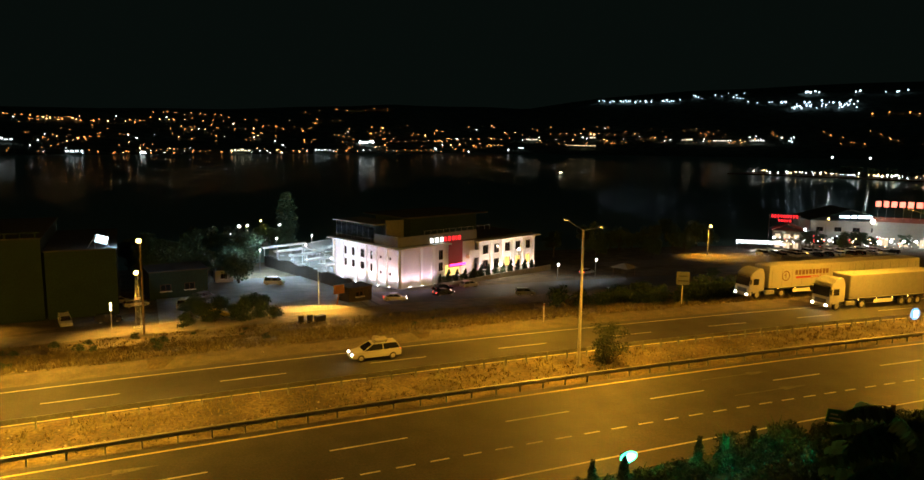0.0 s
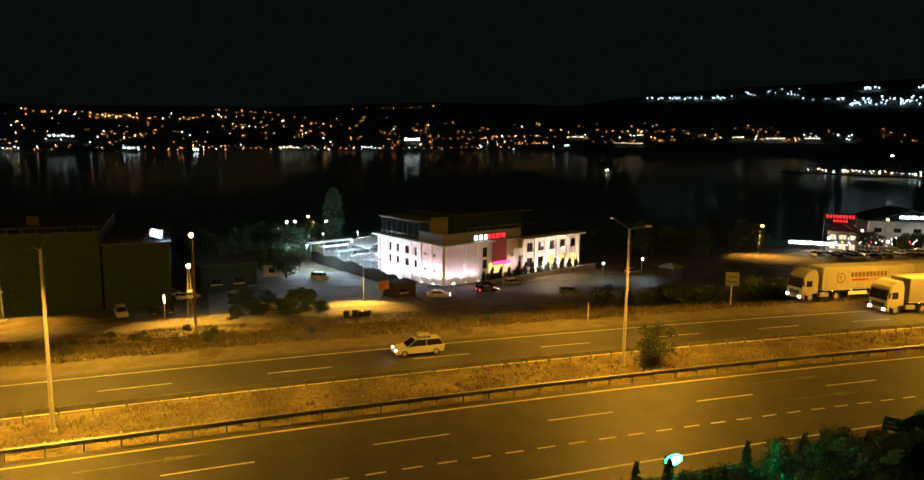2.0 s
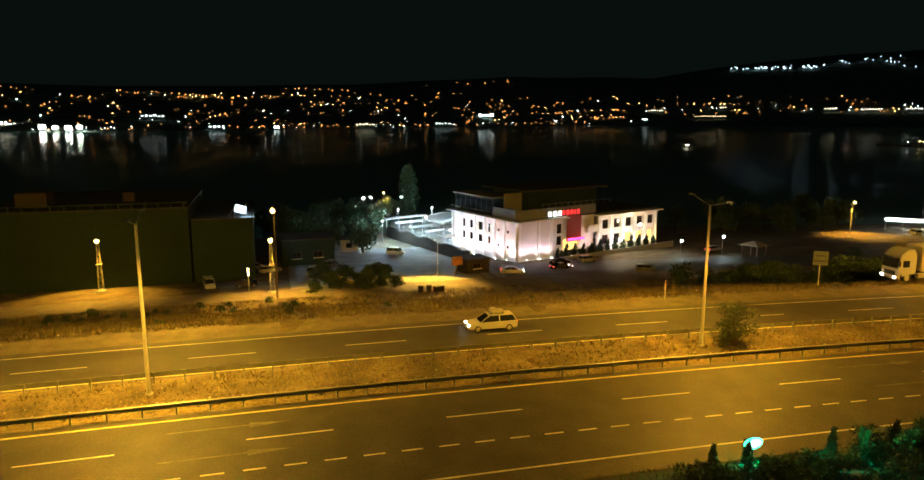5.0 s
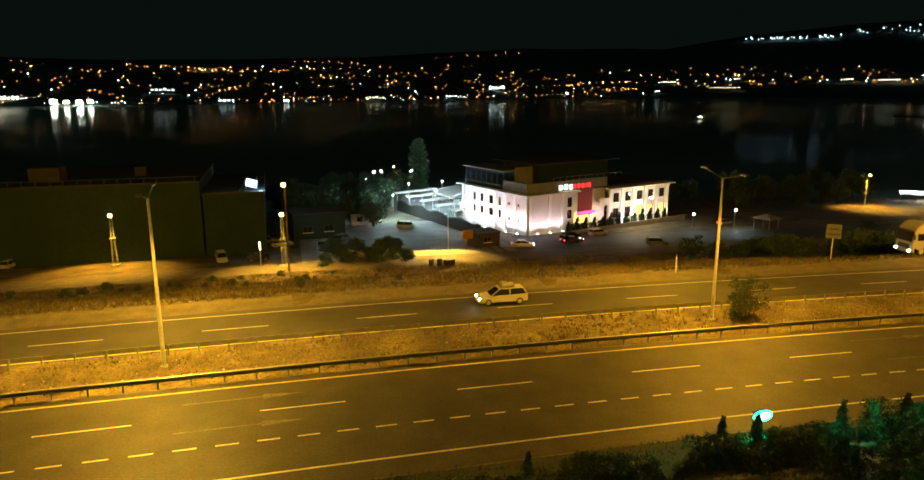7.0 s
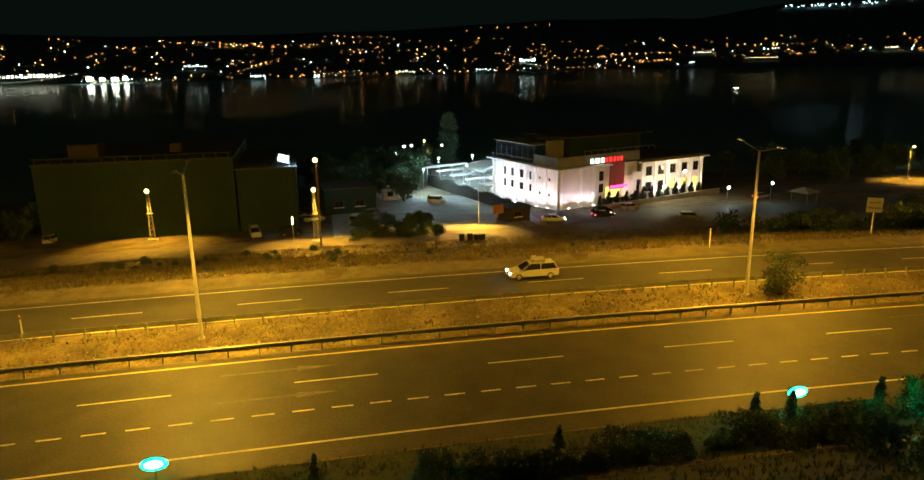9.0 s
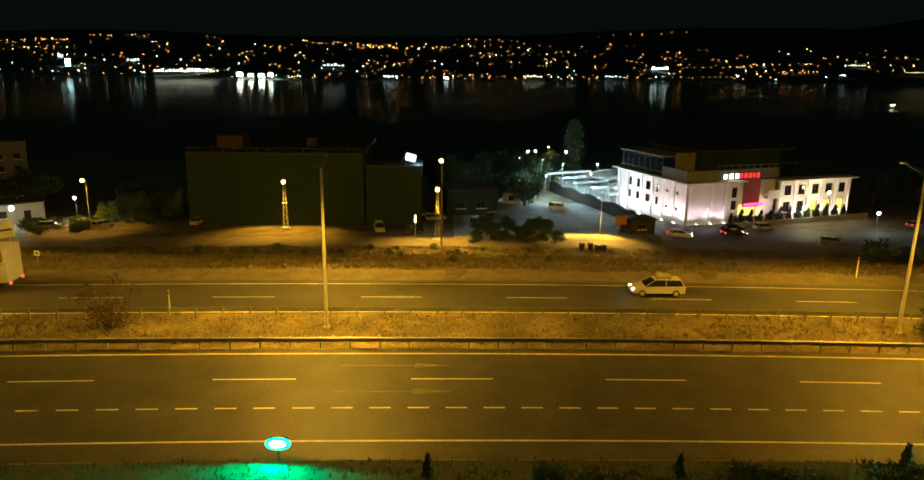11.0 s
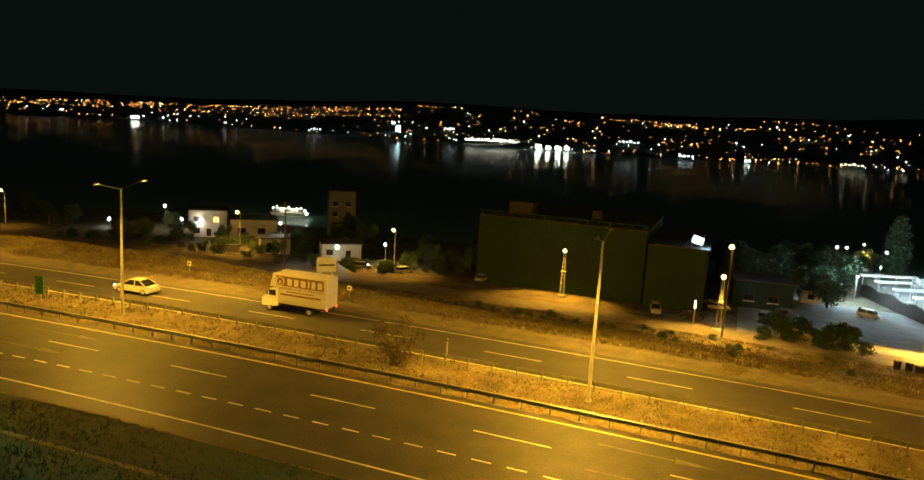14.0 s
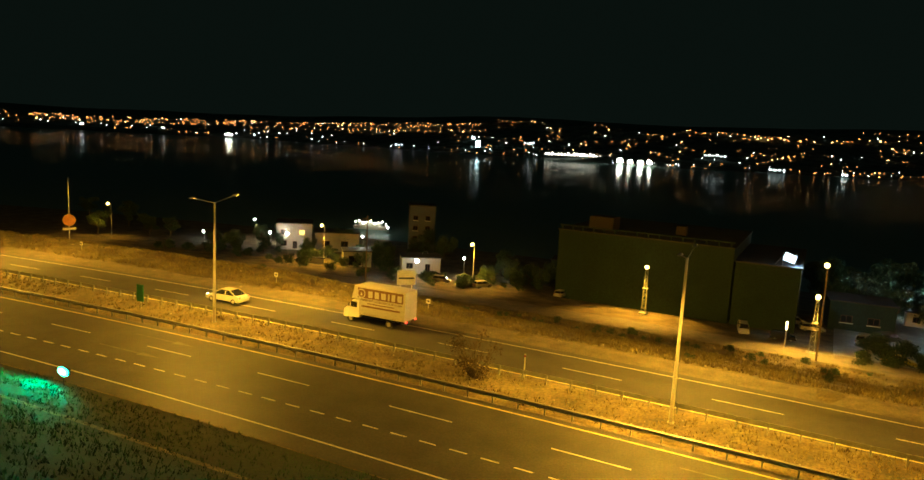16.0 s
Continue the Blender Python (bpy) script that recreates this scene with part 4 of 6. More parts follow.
def removal_truck(m):
    """A box lorry; the front at x = 0, facing +x; its left side (+y) carries the lettering."""
    t = thing("box_lorry", m, "white removal box lorry with brown lettering on its yellowish side", "lorry", "lorries on the highway")
    bm = B()
    extrude_profile(bm, ((-1.9, 0.55), (-1.9, 2.3), (-1.35, 2.38), (-0.95, 2.2), (-0.45, 1.5), (-0.02, 1.25), (0.0, 0.45), (-0.3, 0.42)), 0.98)
    bmesh.ops.bevel(bm, geom=[e for e in bm.edges if e.calc_length() > 0.4], offset=0.06, segments=2, affect="EDGES")
    cab = part("cab", bm, M_WHITE, t)
    bm = B()
    extrude_profile(bm, ((-0.5, 1.52), (-0.42, 1.5), (-0.9, 2.15), (-0.98, 2.14)), 0.86)
    part("windscreen", bm, M_GLASS, cab)
    for sgn in (-1, 1):
        bm = B()
        box(bm, (-1.2, sgn * 0.985, 1.8), (0.75, 0.03, 0.55), bevel=0.01)
        part("side_window", bm, M_GLASS, cab)
        bm = B()
        box(bm, (-0.02, sgn * 0.72, 0.95), (0.1, 0.3, 0.2), bevel=0.03)
        part("headlight", bm, G_HEAD, cab)
        bm = B()
        box(bm, (-0.75, sgn * 1.15, 1.75), (0.1, 0.18, 0.35), bevel=0.02)
        part("wing_mirror", bm, M_BLACK, cab)
        bm = B()
        box(bm, (-7.08, sgn * 0.9, 0.85), (0.06, 0.24, 0.14))
        part("tail_light", bm, G_TAIL, t)
        for x in (-0.85, -5.2):
            wheel(t, "van", x, sgn * 0.86)
    bm = B()
    box(bm, (-4.3, 0, 0.72), (5.2, 0.8, 0.22))
    part("chassis", bm, M_BLACK, t)
    bm = B()
    extrude_profile(bm, ((-7.05, 0.9), (-7.05, 3.75), (-1.35, 3.75), (-1.0, 2.45), (-1.95, 2.42), (-1.95, 0.9)), 1.15)
    bmesh.ops.bevel(bm, geom=[e for e in bm.edges if e.calc_length() > 0.5], offset=0.04, segments=1, affect="EDGES")
    body = part("cargo_box", bm, M_BOX, t, "off-white box body")
    for sgn in (1,):
        y = sgn * 1.156
        bm = B()
        n = 18
        ring = [[bm.verts.new((-2.15 + r * math.cos(6.28318 * k / n), y, 3.05 + r * math.sin(6.28318 * k / n))) for k in range(n)] for r in (0.46, 0.36)]
        for k in range(n):
            bm.faces.new((ring[0][k], ring[0][(k + 1) % n], ring[1][(k + 1) % n], ring[1][k]))
        box(bm, (-2.15, y, 3.0), (0.3, 0.008, 0.3), taper=(0.2, 1))
        for q in bm.verts:
            q.co.y += 0.012
        part("emblem", bm, M_BOX, body)
        bm = B()
        box(bm, (-4.28, y, 3.1), (5.1, 0.01, 0.98), bevel=0.004)
        part("name_panel", bm, M_BROWN, body, "dark brown name panel")
        letter_blocks(body, M_BOX, -6.7, -2.9, y + 0.008, 3.05, 0.66, (1, 0.85, 0.4, 1.1, 1, 1), "name_block", 0.008, gap=0.3)
        turn = Matrix.Translation((-4.4, y, 2.42)) @ Euler((radians(90), 0, radians(180))).to_matrix().to_4x4()
        text_plate(body, "EVDEN EVE - ILDEN ILE TASIMACILIK", turn, 0.29, M_BROWN)
        for z, w, h in ((2.12, 3.0, 0.09), (1.82, 4.3, 0.17)):
            bm = B()
            box(bm, (-4.35, y, z), (w, 0.008, h))
            part("writing_bar", bm, M_BROWN, body)
        for k in range(5):
            bm = B()
            box(bm, (-4.4, y, 1.02 + 0.13 * k), (5.0, 0.03, 0.025))
            part("side_rail", bm, M_RIM, body)
    return t


articulated_truck(on_road(64.4, 21.1, -1, 0.05), "white parked lorry with a yellow-lit trailer and round emblem", M_CREAM, lights=True, emblem=True, group="parked lorries")
articulated_truck(on_road(79.5, 24.6, -1, -0.6), "white lorry parked behind others in the lay-by", M_BOX, lights=False, group="parked lorries")
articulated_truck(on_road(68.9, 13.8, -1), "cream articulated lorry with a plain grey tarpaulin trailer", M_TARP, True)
removal_truck(on_road(-40.6, 13.5, -1))
car("sedan", "white", on_road(-54.3, 11.5, -1), "white saloon car driving on the far carriageway", True, group="cars on the highway")
car("wagon", "white", on_road(17.5, 12.5, -1), "white estate car with a loaded roof rack", True, rack=True, group="cars on the highway")

# ---------------------------------------------------------------- walls with real openings
def wall_panel(bm, m, length, height, thick, openings, z0=0.0):
    """A wall along local +x from 0 to length, its outer face at y = 0; openings (x0, x1, z0, z1) go through it."""
    xs = sorted({0.0, length, *(o[0] for o in openings), *(o[1] for o in openings)})
    zs = sorted({z0, height, *(o[2] for o in openings), *(o[3] for o in openings)})
    made = {}

    def vert(i, j, k):
        if (i, j, k) not in made:
            made[i, j, k] = bm.verts.new(m @ Vector((xs[i], thick * k, zs[j])))
        return made[i, j, k]

    def full(i, j):
        if not (0 <= i < len(xs) - 1 and 0 <= j < len(zs) - 1):
            return False
        a, c = (xs[i] + xs[i + 1]) / 2, (zs[j] + zs[j + 1]) / 2
        return not any(o[0] <= a <= o[1] and o[2] <= c <= o[3] for o in openings)

    for i in range(len(xs) - 1):
        for j in range(len(zs) - 1):
            if not full(i, j):
                continue
            bm.faces.new([vert(*q) for q in ((i, j, 0), (i + 1, j, 0), (i + 1, j + 1, 0), (i, j + 1, 0))])
            bm.faces.new([vert(*q) for q in ((i, j, 1), (i, j + 1, 1), (i + 1, j + 1, 1), (i + 1, j, 1))])
            for di, dj, p, q in ((-1, 0, (i, j), (i, j + 1)), (1, 0, (i + 1, j + 1), (i + 1, j)), (0, -1, (i + 1, j), (i, j)), (0, 1, (i, j + 1), (i + 1, j + 1))):
                if not full(i + di, j + dj):
                    bm.faces.new((vert(*p, 0), vert(*q, 0), vert(*q, 1), vert(*p, 1)))
    bmesh.ops.recalc_face_normals(bm, faces=bm.faces)


def window(t, m, x0, x1, z0, z1, lit=None, bars=1):
    """Frame, sill and pane set in an opening of a wall panel."""
    w, h = x1 - x0, z1 - z0
    bm = B()
    for x in (x0 + 0.05, x1 - 0.05):
        box(bm, (x, 0.16, (z0 + z1) / 2), (0.1, 0.08, h))
    for z in (z0 + 0.05, z1 - 0.05):
        box(bm, ((x0 + x1) / 2, 0.162, z), (w, 0.08, 0.1))
    for k in range(bars):
        box(bm, (x0 + w * (k + 1) / (bars + 1), 0.165, (z0 + z1) / 2), (0.07, 0.06, h))
    for v in bm.verts:
        v.co = m @ v.co
    win = part("window", bm, M_BROWN, t, "dark brown window frame")
    bm = B()
    box(bm, ((x0 + x1) / 2, 0.19, (z0 + z1) / 2), (w, 0.03, h))
    for v in bm.verts:
        v.co = m @ v.co
    part("pane", bm, lit or M_GLASS, win)
    bm = B()
    box(bm, ((x0 + x1) / 2, -0.06, z0 - 0.05), (w + 0.3, 0.16, 0.1))
    for v in bm.verts:
        v.co = m @ v.co
    part("sill", bm, M_STUCCO2, win)


def uplight(place, aim, watts, colour=(1.0, 0.86, 0.78)):
    t = thing("uplight", Matrix.Translation(place), "small bright floodlight at the foot of a pale wall", "floodlight", "facade floodlights")
    bm = B()
    box(bm, (0, 0, 0.12), (0.3, 0.25, 0.2), bevel=0.03)
    part("housing", bm, M_BLACK, t)
    bm = B()
    box(bm, (0, 0, 0.24), (0.3, 0.24, 0.04))
    part("lens", bm, G_WHITE, t)
    lamp("SPOT", "uplight_light", (place[0], place[1], place[2] + 0.35), watts, colour, aim=aim, size=0.12, angle=120, blend=0.8)


# ---------------------------------------------------------------- the floodlit hall by the lake
BX, BY, BZ, BROT = 51.0, 135.6, -12.75, 18.3


def build_hall():
    m = pose(BX, BY, BZ, 0, 0, BROT)
    t = thing("event_hall", m, "white floodlit event hall with pilasters and a flat dark roof terrace", "building")
    I = Matrix.Identity(4)
    # right-hand front along +x; the side runs along +y; z = 0 at the near corner
    H = 8.5
    side = pose(0, 25.2, 0, 0, 0, -90)        # local x runs from the rear corner to the near corner
    ops_side = []
    for k, x in enumerate((4.6, 7.5, 10.9, 14.6)):
        w = (0.9, 1.5, 1.9, 0.9)[k]
        ops_side += [(x, x + w, 5.3, 7.2), (x, x + w, 2.6, 4.3)]
    for x in (18.2, 19.8, 21.6):
        ops_side += [(x, x + 0.6, 5.9, 6.5), (x, x + 0.6, 2.5, 3.2)]
    bm = B()
    wall_panel(bm, side, 25.2, H, 0.35, ops_side, -2.5)
    part("side_wall", bm, M_STUCCO, t, "pale pinkish stucco wall")
    for o in ops_side:
        window(t, side, *o, bars=1 if o[1] - o[0] > 1 else 0)
    # front, near block
    ops_a = [(11.2, 12.6, 2.6, 4.6), (11.2, 12.6, 5.2, 7.4)]
    bm = B()
    wall_panel(bm, I, 13.2, H, 0.35, ops_a, -2.5)
    part("front_wall", bm, M_STUCCO, t, "pale stucco wall")
    for o in ops_a:
        window(t, I, *o)
    # recessed entrance with the tall banner
    mid = pose(13.2, 1.2, 0)
    ops_m = [(0.6, 5.8, 0.9, 3.4)]
    bm = B()
    wall_panel(bm, mid, 10.6, H + 1.2, 0.35, ops_m, -2.5)
    part("entrance_wall", bm, M_STUCCO, t)
    bm = B()
    box(bm, (16.4, 1.65, 2.15), (5.2, 0.05, 2.5))
    part("entrance_glow", bm, G_AMBERWIN, t, "warm lit entrance glazing")
    bm = B()
    box(bm, (16.3, -0.12, 6.2), (4.4, 0.12, 6.2), bevel=0.02)
    part("banner", bm, M_RED, t, "tall dark red banner panel")
    bm = B()
    box(bm, (17.0, -0.22, 3.6), (5.2, 0.1, 0.55), bevel=0.03)
    part("neon_sign", bm, G_PINK, t, "pink neon strip")
    bm = B()
    box(bm, (22.4, 0.4, 5.0), (3.4, 1.2, 0.9))
    box(bm, (22.4, -0.15, 5.9), (3.4, 0.08, 0.9))
    part("balcony", bm, M_STUCCO, t)
    # right wing
    wing = pose(23.8, 0.0, 0)
    L = 20.4
    ops_w = []
    for k in range(5):
        x = 1.2 + k * 3.9
        ops_w += [(x + 0.4, x + 2.3, 5.0, 7.2)]
        ops_w += [(x + 0.4, x + 2.3, 1.3, 3.6)]
    bm = B()
    wall_panel(bm, wing, L, 8.2, 0.35, ops_w, -2.5)
    part("wing_wall", bm, M_STUCCO, t)
    for i, o in enumerate(ops_w):
        window(t, wing, *o, lit=G_AMBERWIN if o[2] < 2 and i in (5, 7, 9) else None, bars=1)
    # pilasters
    bm = B()
    box(bm, (0, 0, 3.0), (0.8, 0.26, 11.0), bevel=0.04)
    box(bm, (0, -0.03, 8.1), (1.0, 0.34, 0.4), bevel=0.03)
    pil = mesh_of("pilaster", bm, M_STUCCO2)
    for x in (0.45, 6.0, 9.6):
        share("pilaster", pil, t, pose(x, -0.12, 0))
    for k in range(6):
        share("pilaster", pil, t, pose(24.3 + k * 3.9, -0.12, -0.2))
    for x in (0.5, 4.0, 9.4, 13.2, 17.0, 20.6, 24.8):
        share("pilaster", pil, t, side @ pose(x, -0.12, 0))
    # rear and far walls, plain
    bm = B()
    box(bm, (22, 24.9, 3.0), (44, 0.35, 11))
    part("rear_wall", bm, M_STUCCO, t)
    bm = B()
    box(bm, (44.0, 12.4, 3.0), (0.35, 24.6, 10.4))
    part("end_wall", bm, M_STUCCO, t)
    # eaves
    for c, z in (((7.2, -0.35, 8.75), (13.8, 1.7, 0.34)), ((-0.35, 12.4, 8.756), (1.7, 27.6, 0.34)), ((34.0, -0.45, 8.42), (22.4, 1.9, 0.32))):
        bm = B()
        box(bm, c, z, bevel=0.06)
        part("eave", bm, M_STUCCO2, t, "white overhanging eave")
    bm = B()
    box(bm, (22, 12.6, 8.86), (43.6, 24.6, 0.3))
    part("roof", bm, M_ROOF, t, "dark flat roof")
    bm = B()
    box(bm, (6.6, 0.6, 10.0), (13.4, 0.25, 2.2))
    box(bm, (0.2, 4.8, 10.0), (0.25, 8.4, 2.2))
    box(bm, (18.6, 0.85, 10.0), (10.6, 0.25, 2.2))
    part("parapet", bm, M_PARAPET, t, "plain grey parapet")
    for k in range(8):
        for x in (0.4, 7.5):
            bm = B()
            box(bm, (x, 9.5 + k * 2.1, 10.9), (0.13, 0.13, 4.1))
            part("pavilion_post", bm, M_DARKWALL2, t)
    bm = B()
    box(bm, (4.0, 16.8, 13.05), (8.2, 16.2, 0.26), bevel=0.04)
    part("pavilion_roof", bm, M_CONC, t, "flat roof of the open roof shelter")
    for k in range(7):
        bm = B()
        box(bm, (0.35, 10.55 + k * 2.1, 10.9), (0.03, 1.9, 3.0))
        part("pavilion_pane", bm, M_GLASS, t)
    bm = B()
    box(bm, (18, 12, 14.6), (25.5, 16.4, 0.35), bevel=0.05)
    part("upper_roof", bm, M_ROOF, t, "dark upper flat roof")
    bm = B()
    box(bm, (18, 12, 11.8), (21, 13.0, 5.4))
    part("upper_storey", bm, M_UNLITWALL, t)
    bm = B()
    box(bm, (5.5, 8.0, 11.6), (6.0, 0.25, 4.6))
    part("stair_head", bm, M_PARAPET, t, "plain grey stair head wall")
    bm = B()
    for k in range(12):
        box(bm, (7.6 + k * 1.9, 0.8, 11.5), (0.06, 0.06, 0.9))
    box(bm, (18, 0.8, 11.95), (21, 0.06, 0.06))
    part("roof_railing", bm, M_ZINC, t)
    bm = B()
    for k in range(16):
        box(bm, (-0.2, 8.9 + k * 1.05, 9.4), (0.05, 0.05, 1.0))
    box(bm, (-0.2, 16.8, 9.9), (0.06, 16.6, 0.06))
    part("side_railing", bm, M_ZINC, t)
    # roof sign: a name as plain glowing blocks
    letter_blocks(t, G_WHITESIGN, 9.0, 12.9, 0.40, 9.7, 1.0, (0.5, 0.6, 0.5), "sign_block", 0.12)
    letter_blocks(t, G_REDSIGN, 13.4, 18.6, 0.62, 9.7, 1.0, (0.5, 0.6, 0.5, 0.3, 0.5), "red_sign_block", 0.12)
    # low wall and planter in front
    bm = B()
    box(bm, (28.0, -3.2, -0.2), (38, 0.35, 1.6))
    box(bm, (8.5, -3.6, -0.6), (0.35, 1.0, 1.6))
    part("front_planter_wall", bm, M_CONC, t)
    return t, m


hall, HM = build_hall()


def hall_at(x, y, z):
    return tuple(HM @ Vector((x, y, z)))


def hall_uplight(x, y, tx, ty, tz, watts, colour):
    p = HM @ Vector((x, y, 0))
    uplight((p.x, p.y, gz(p.x, p.y) + 0.25), hall_at(tx, ty, tz), watts, colour)


for x in (1.5, 5, 8.5):
    hall_uplight(x, -1.6, x, 0.2, 5.5, 420, (1.0, 0.66, 0.86))
for k in range(6):
    hall_uplight(24.3 + k * 3.9, -1.3, 24.3 + k * 3.9, 0.2, 5.5, 460, (1.0, 0.66, 0.86))
hall_uplight(14.5, -1.5, 15, 0.5, 6, 300, (1.0, 0.7, 0.4))
hall_uplight(20.5, -1.0, 21, 1.2, 6, 300, (1.0, 0.66, 0.86))
hall_uplight(18.0, -1.4, 18.4, 1.0, 3, 420, (1.0, 0.55, 0.12))
hall_uplight(35.5, -1.2, 35.5, 0.2, 3, 220, (1.0, 0.55, 0.12))
hall_uplight(43.0, -1.4, 43.0, 0.2, 4, 480, (1.0, 0.58, 0.12))
for y in (1.5, 5.5, 9.5, 13.5, 17.5, 21.5):
    hall_uplight(-1.7, y, 0.2, y, 5.0, 1250, (1.0, 0.66, 0.78))
for k in range(13):
    x = 9.5 + k * 2.6
    p = HM @ Vector((x, -2.4, 0.0))
    plant("planter_conifer", "cypress", k, scaled(Matrix.Translation(p), 1.35 + 0.3 * ((k * 5) % 3) / 2, 1.0 + 0.3 * ((k * 7) % 4) / 3), "small dark conifer in the planter before the hall", "conifer", "planter conifers")
for k in range(12):
    p = HM @ Vector((11.0 + k * 2.7, -2.2, 0.2))
    plant("planter_shrub", "shrub", k, scaled(Matrix.Translation(p), 0.75, 0.95), "leafy shrub in the planter before the hall", "shrub", "planter shrubs")
for x in (26.5, 33.0):
    p = HM @ Vector((x + 2, -2.9, -0.8))
    t = thing("globe_lamp", Matrix.Translation(p), "slim black garden lamp with a round globe", "lamp post", "globe lamps")
    bm = B()
    tube(bm, (0, 0, 0), (0, 0, 6.2 if x > 30 else 3.2), 0.06, 0.04)
    part("post", bm, M_BLACK, t)
    bm = B()
    bmesh.ops.create_icosphere(bm, subdivisions=2, radius=0.32, matrix=Matrix.Translation((0, 0, 6.5 if x > 30 else 3.5)))
    part("globe", bm, glow("globe_light", (1, 0.9, 0.75), 10), t)
    lamp("POINT", "globe_lamp_light", (p.x, p.y - 0.5, p.z + (6.5 if x > 30 else 3.5)), 900, (1.0, 0.72, 0.48), size=0.3)

# ---------------------------------------------------------------- lamps, poles and signs along the service road
strip("service_road", M_GRAVEL, -230, 95, 67.5, 76.5, 0.16, "dusty service road below the bank", "road", rough=1.6, step=2.0, rows=3)
strip("car_park", M_LOT, 2, 37, 76.0, 124.0, 0.20, "pale gravel car park beside the hall", "car park", rough=1.5, step=1.5, rows=8)
strip("hall_forecourt", M_ASPHALT, 33, 110, 76.2, 92.5, 0.20, "asphalt forecourt road before the hall", "road", rough=0.6, step=2.0, rows=3)
strip("lakeside_lane", M_GRAVEL, 96, 240, 110, 122, 0.20, "pale lane leading to the lakeside restaurants", "road", rough=1.6, step=2.0, rows=3)


def lattice_lamp(x, y, h, label):
    t = thing("lattice_lamp", on_ground(x, y), label, "street lamp", "lattice street lamps")
    bm = B()
    w0, w1 = 0.42, 0.16
    legs = [(-1, -1), (1, -1), (1, 1), (-1, 1)]
    for a, b in legs:
        tube(bm, (a * w0, b * w0, -0.3), (a * w1, b * w1, h - 0.3), 0.045, None, 5)
    n = 11
    for k in range(n):
        za, zb = h * k / n * 0.96, h * (k + 1) / n * 0.96
        wa, wb = w0 + (w1 - w0) * k / n, w0 + (w1 - w0) * (k + 1) / n
        for i in range(4):
            (a, b), (c, d) = legs[i], legs[(i + 1) % 4]
            if k % 2:
                a, b, c, d = c, d, a, b
            tube(bm, (a * wa, b * wa, za), (c * wb, d * wb, zb), 0.025, None, 4)
    part("lattice_mast", bm, M_RAIL, t)
    bm = B()
    box(bm, (0, 0, 0.1), (1.6, 1.6, 0.5), bevel=0.06)
    part("footing", bm, M_CONC, t)
    bm = B()
    box(bm, (0, 0, h * 0.55), (1.0, 1.0, 0.08))
    part("platform", bm, M_ZINC, t)
    bm = B()
    bmesh.ops.create_icosphere(bm, subdivisions=2, radius=0.36, matrix=Matrix.Translation((0, -0.35, h)))
    part("bulb", bm, G_SODIUM, t, "glowing amber bulb")
    lamp("SPOT", "lattice_lamp_light", (x, y - 1.7, gz(x, y) + h - 0.3), 15000, SODIUM, aim=(x, y - 5.0, gz(x, y)), size=0.3, angle=122, blend=0.5)


def pole_lamp(x, y, h, label, watts=8500, wood=False, arm=0.9, lit=True, mat=None, cross=True):
    t = thing("lamp_post" if lit else "utility_pole", on_ground(x, y), label, "lamp post" if lit else "utility pole", "service road poles")
    bm = B()
    tube(bm, (0, 0, -0.3), (0, 0, h), 0.17 if wood else 0.11, 0.11 if wood else 0.07)
    part("pole", bm, mat or (M_WOODPOLE if wood else M_CONC), t)
    bm = B()
    if lit:
        tube(bm, (0, 0, h - 0.2), (-0.15, -arm, h + 0.25), 0.04, None, 6)
        box(bm, (-0.15, -arm, h + 0.28), (0.3, 0.5, 0.12))
        part("arm", bm, M_ZINC, t)
        bm = B()
        bmesh.ops.create_icosphere(bm, subdivisions=2, radius=0.36, matrix=Matrix.Translation((-0.15, -arm, h + 0.05)))
        part("bulb", bm, G_SODIUM, t)
        if watts:
            lamp("SPOT", "lamp_post_light", (x - 0.15, y - arm - 0.3, gz(x, y) + h - 0.3), watts, SODIUM, aim=(x, y - 3.5, gz(x, y)), size=0.3, angle=128, blend=0.5)
    elif cross:
        box(bm, (0, 0, h - 0.8), (1.9, 0.12, 0.14))
        for k in (-0.8, 0, 0.8):
            tube(bm, (k, 0, h - 0.72), (k, 0, h - 0.45), 0.05, None, 6)
        part("crossarm", bm, M_WOODPOLE, t)
    return t


lattice_lamp(0.2, 115.7, 9.0, "steel lattice mast with an amber lamp on a concrete footing")
lattice_lamp(-28.3, 128.2, 9.0, "steel lattice mast with an amber lamp beside a dark hall")
pole_lamp(-67.0, 133.3, 8.7, "concrete lamp post with an amber lamp by the service road", 9000)
pole_lamp(-106.7, 131.0, 9.0, "concrete lamp post with an amber lamp beside a garage", 9000)
pole_lamp(-172.6, 121.0, 9.0, "slim lamp post with a small pale lamp", 2500)
pole_lamp(0.9, 110.5, 14.2, "tall wooden utility pole with a small lamp at its head", 0, wood=True, arm=0.7)
pole_lamp(-76.6, 106.6, 14.0, "tall weathered utility pole with a crossarm", lit=False, wood=True)
pole_lamp(159.0, 155.0, 9.0, "lamp post with an amber lamp by the lakeside lane", 17000)
pole_lamp(196.0, 143.0, 11.0, "lamp post with an amber lamp in the restaurant car park", 5000)
pole_lamp(30.0, 121.6, 6.8, "short pole lit amber beside the car park entrance", lit=False, mat=M_POLE, cross=False)
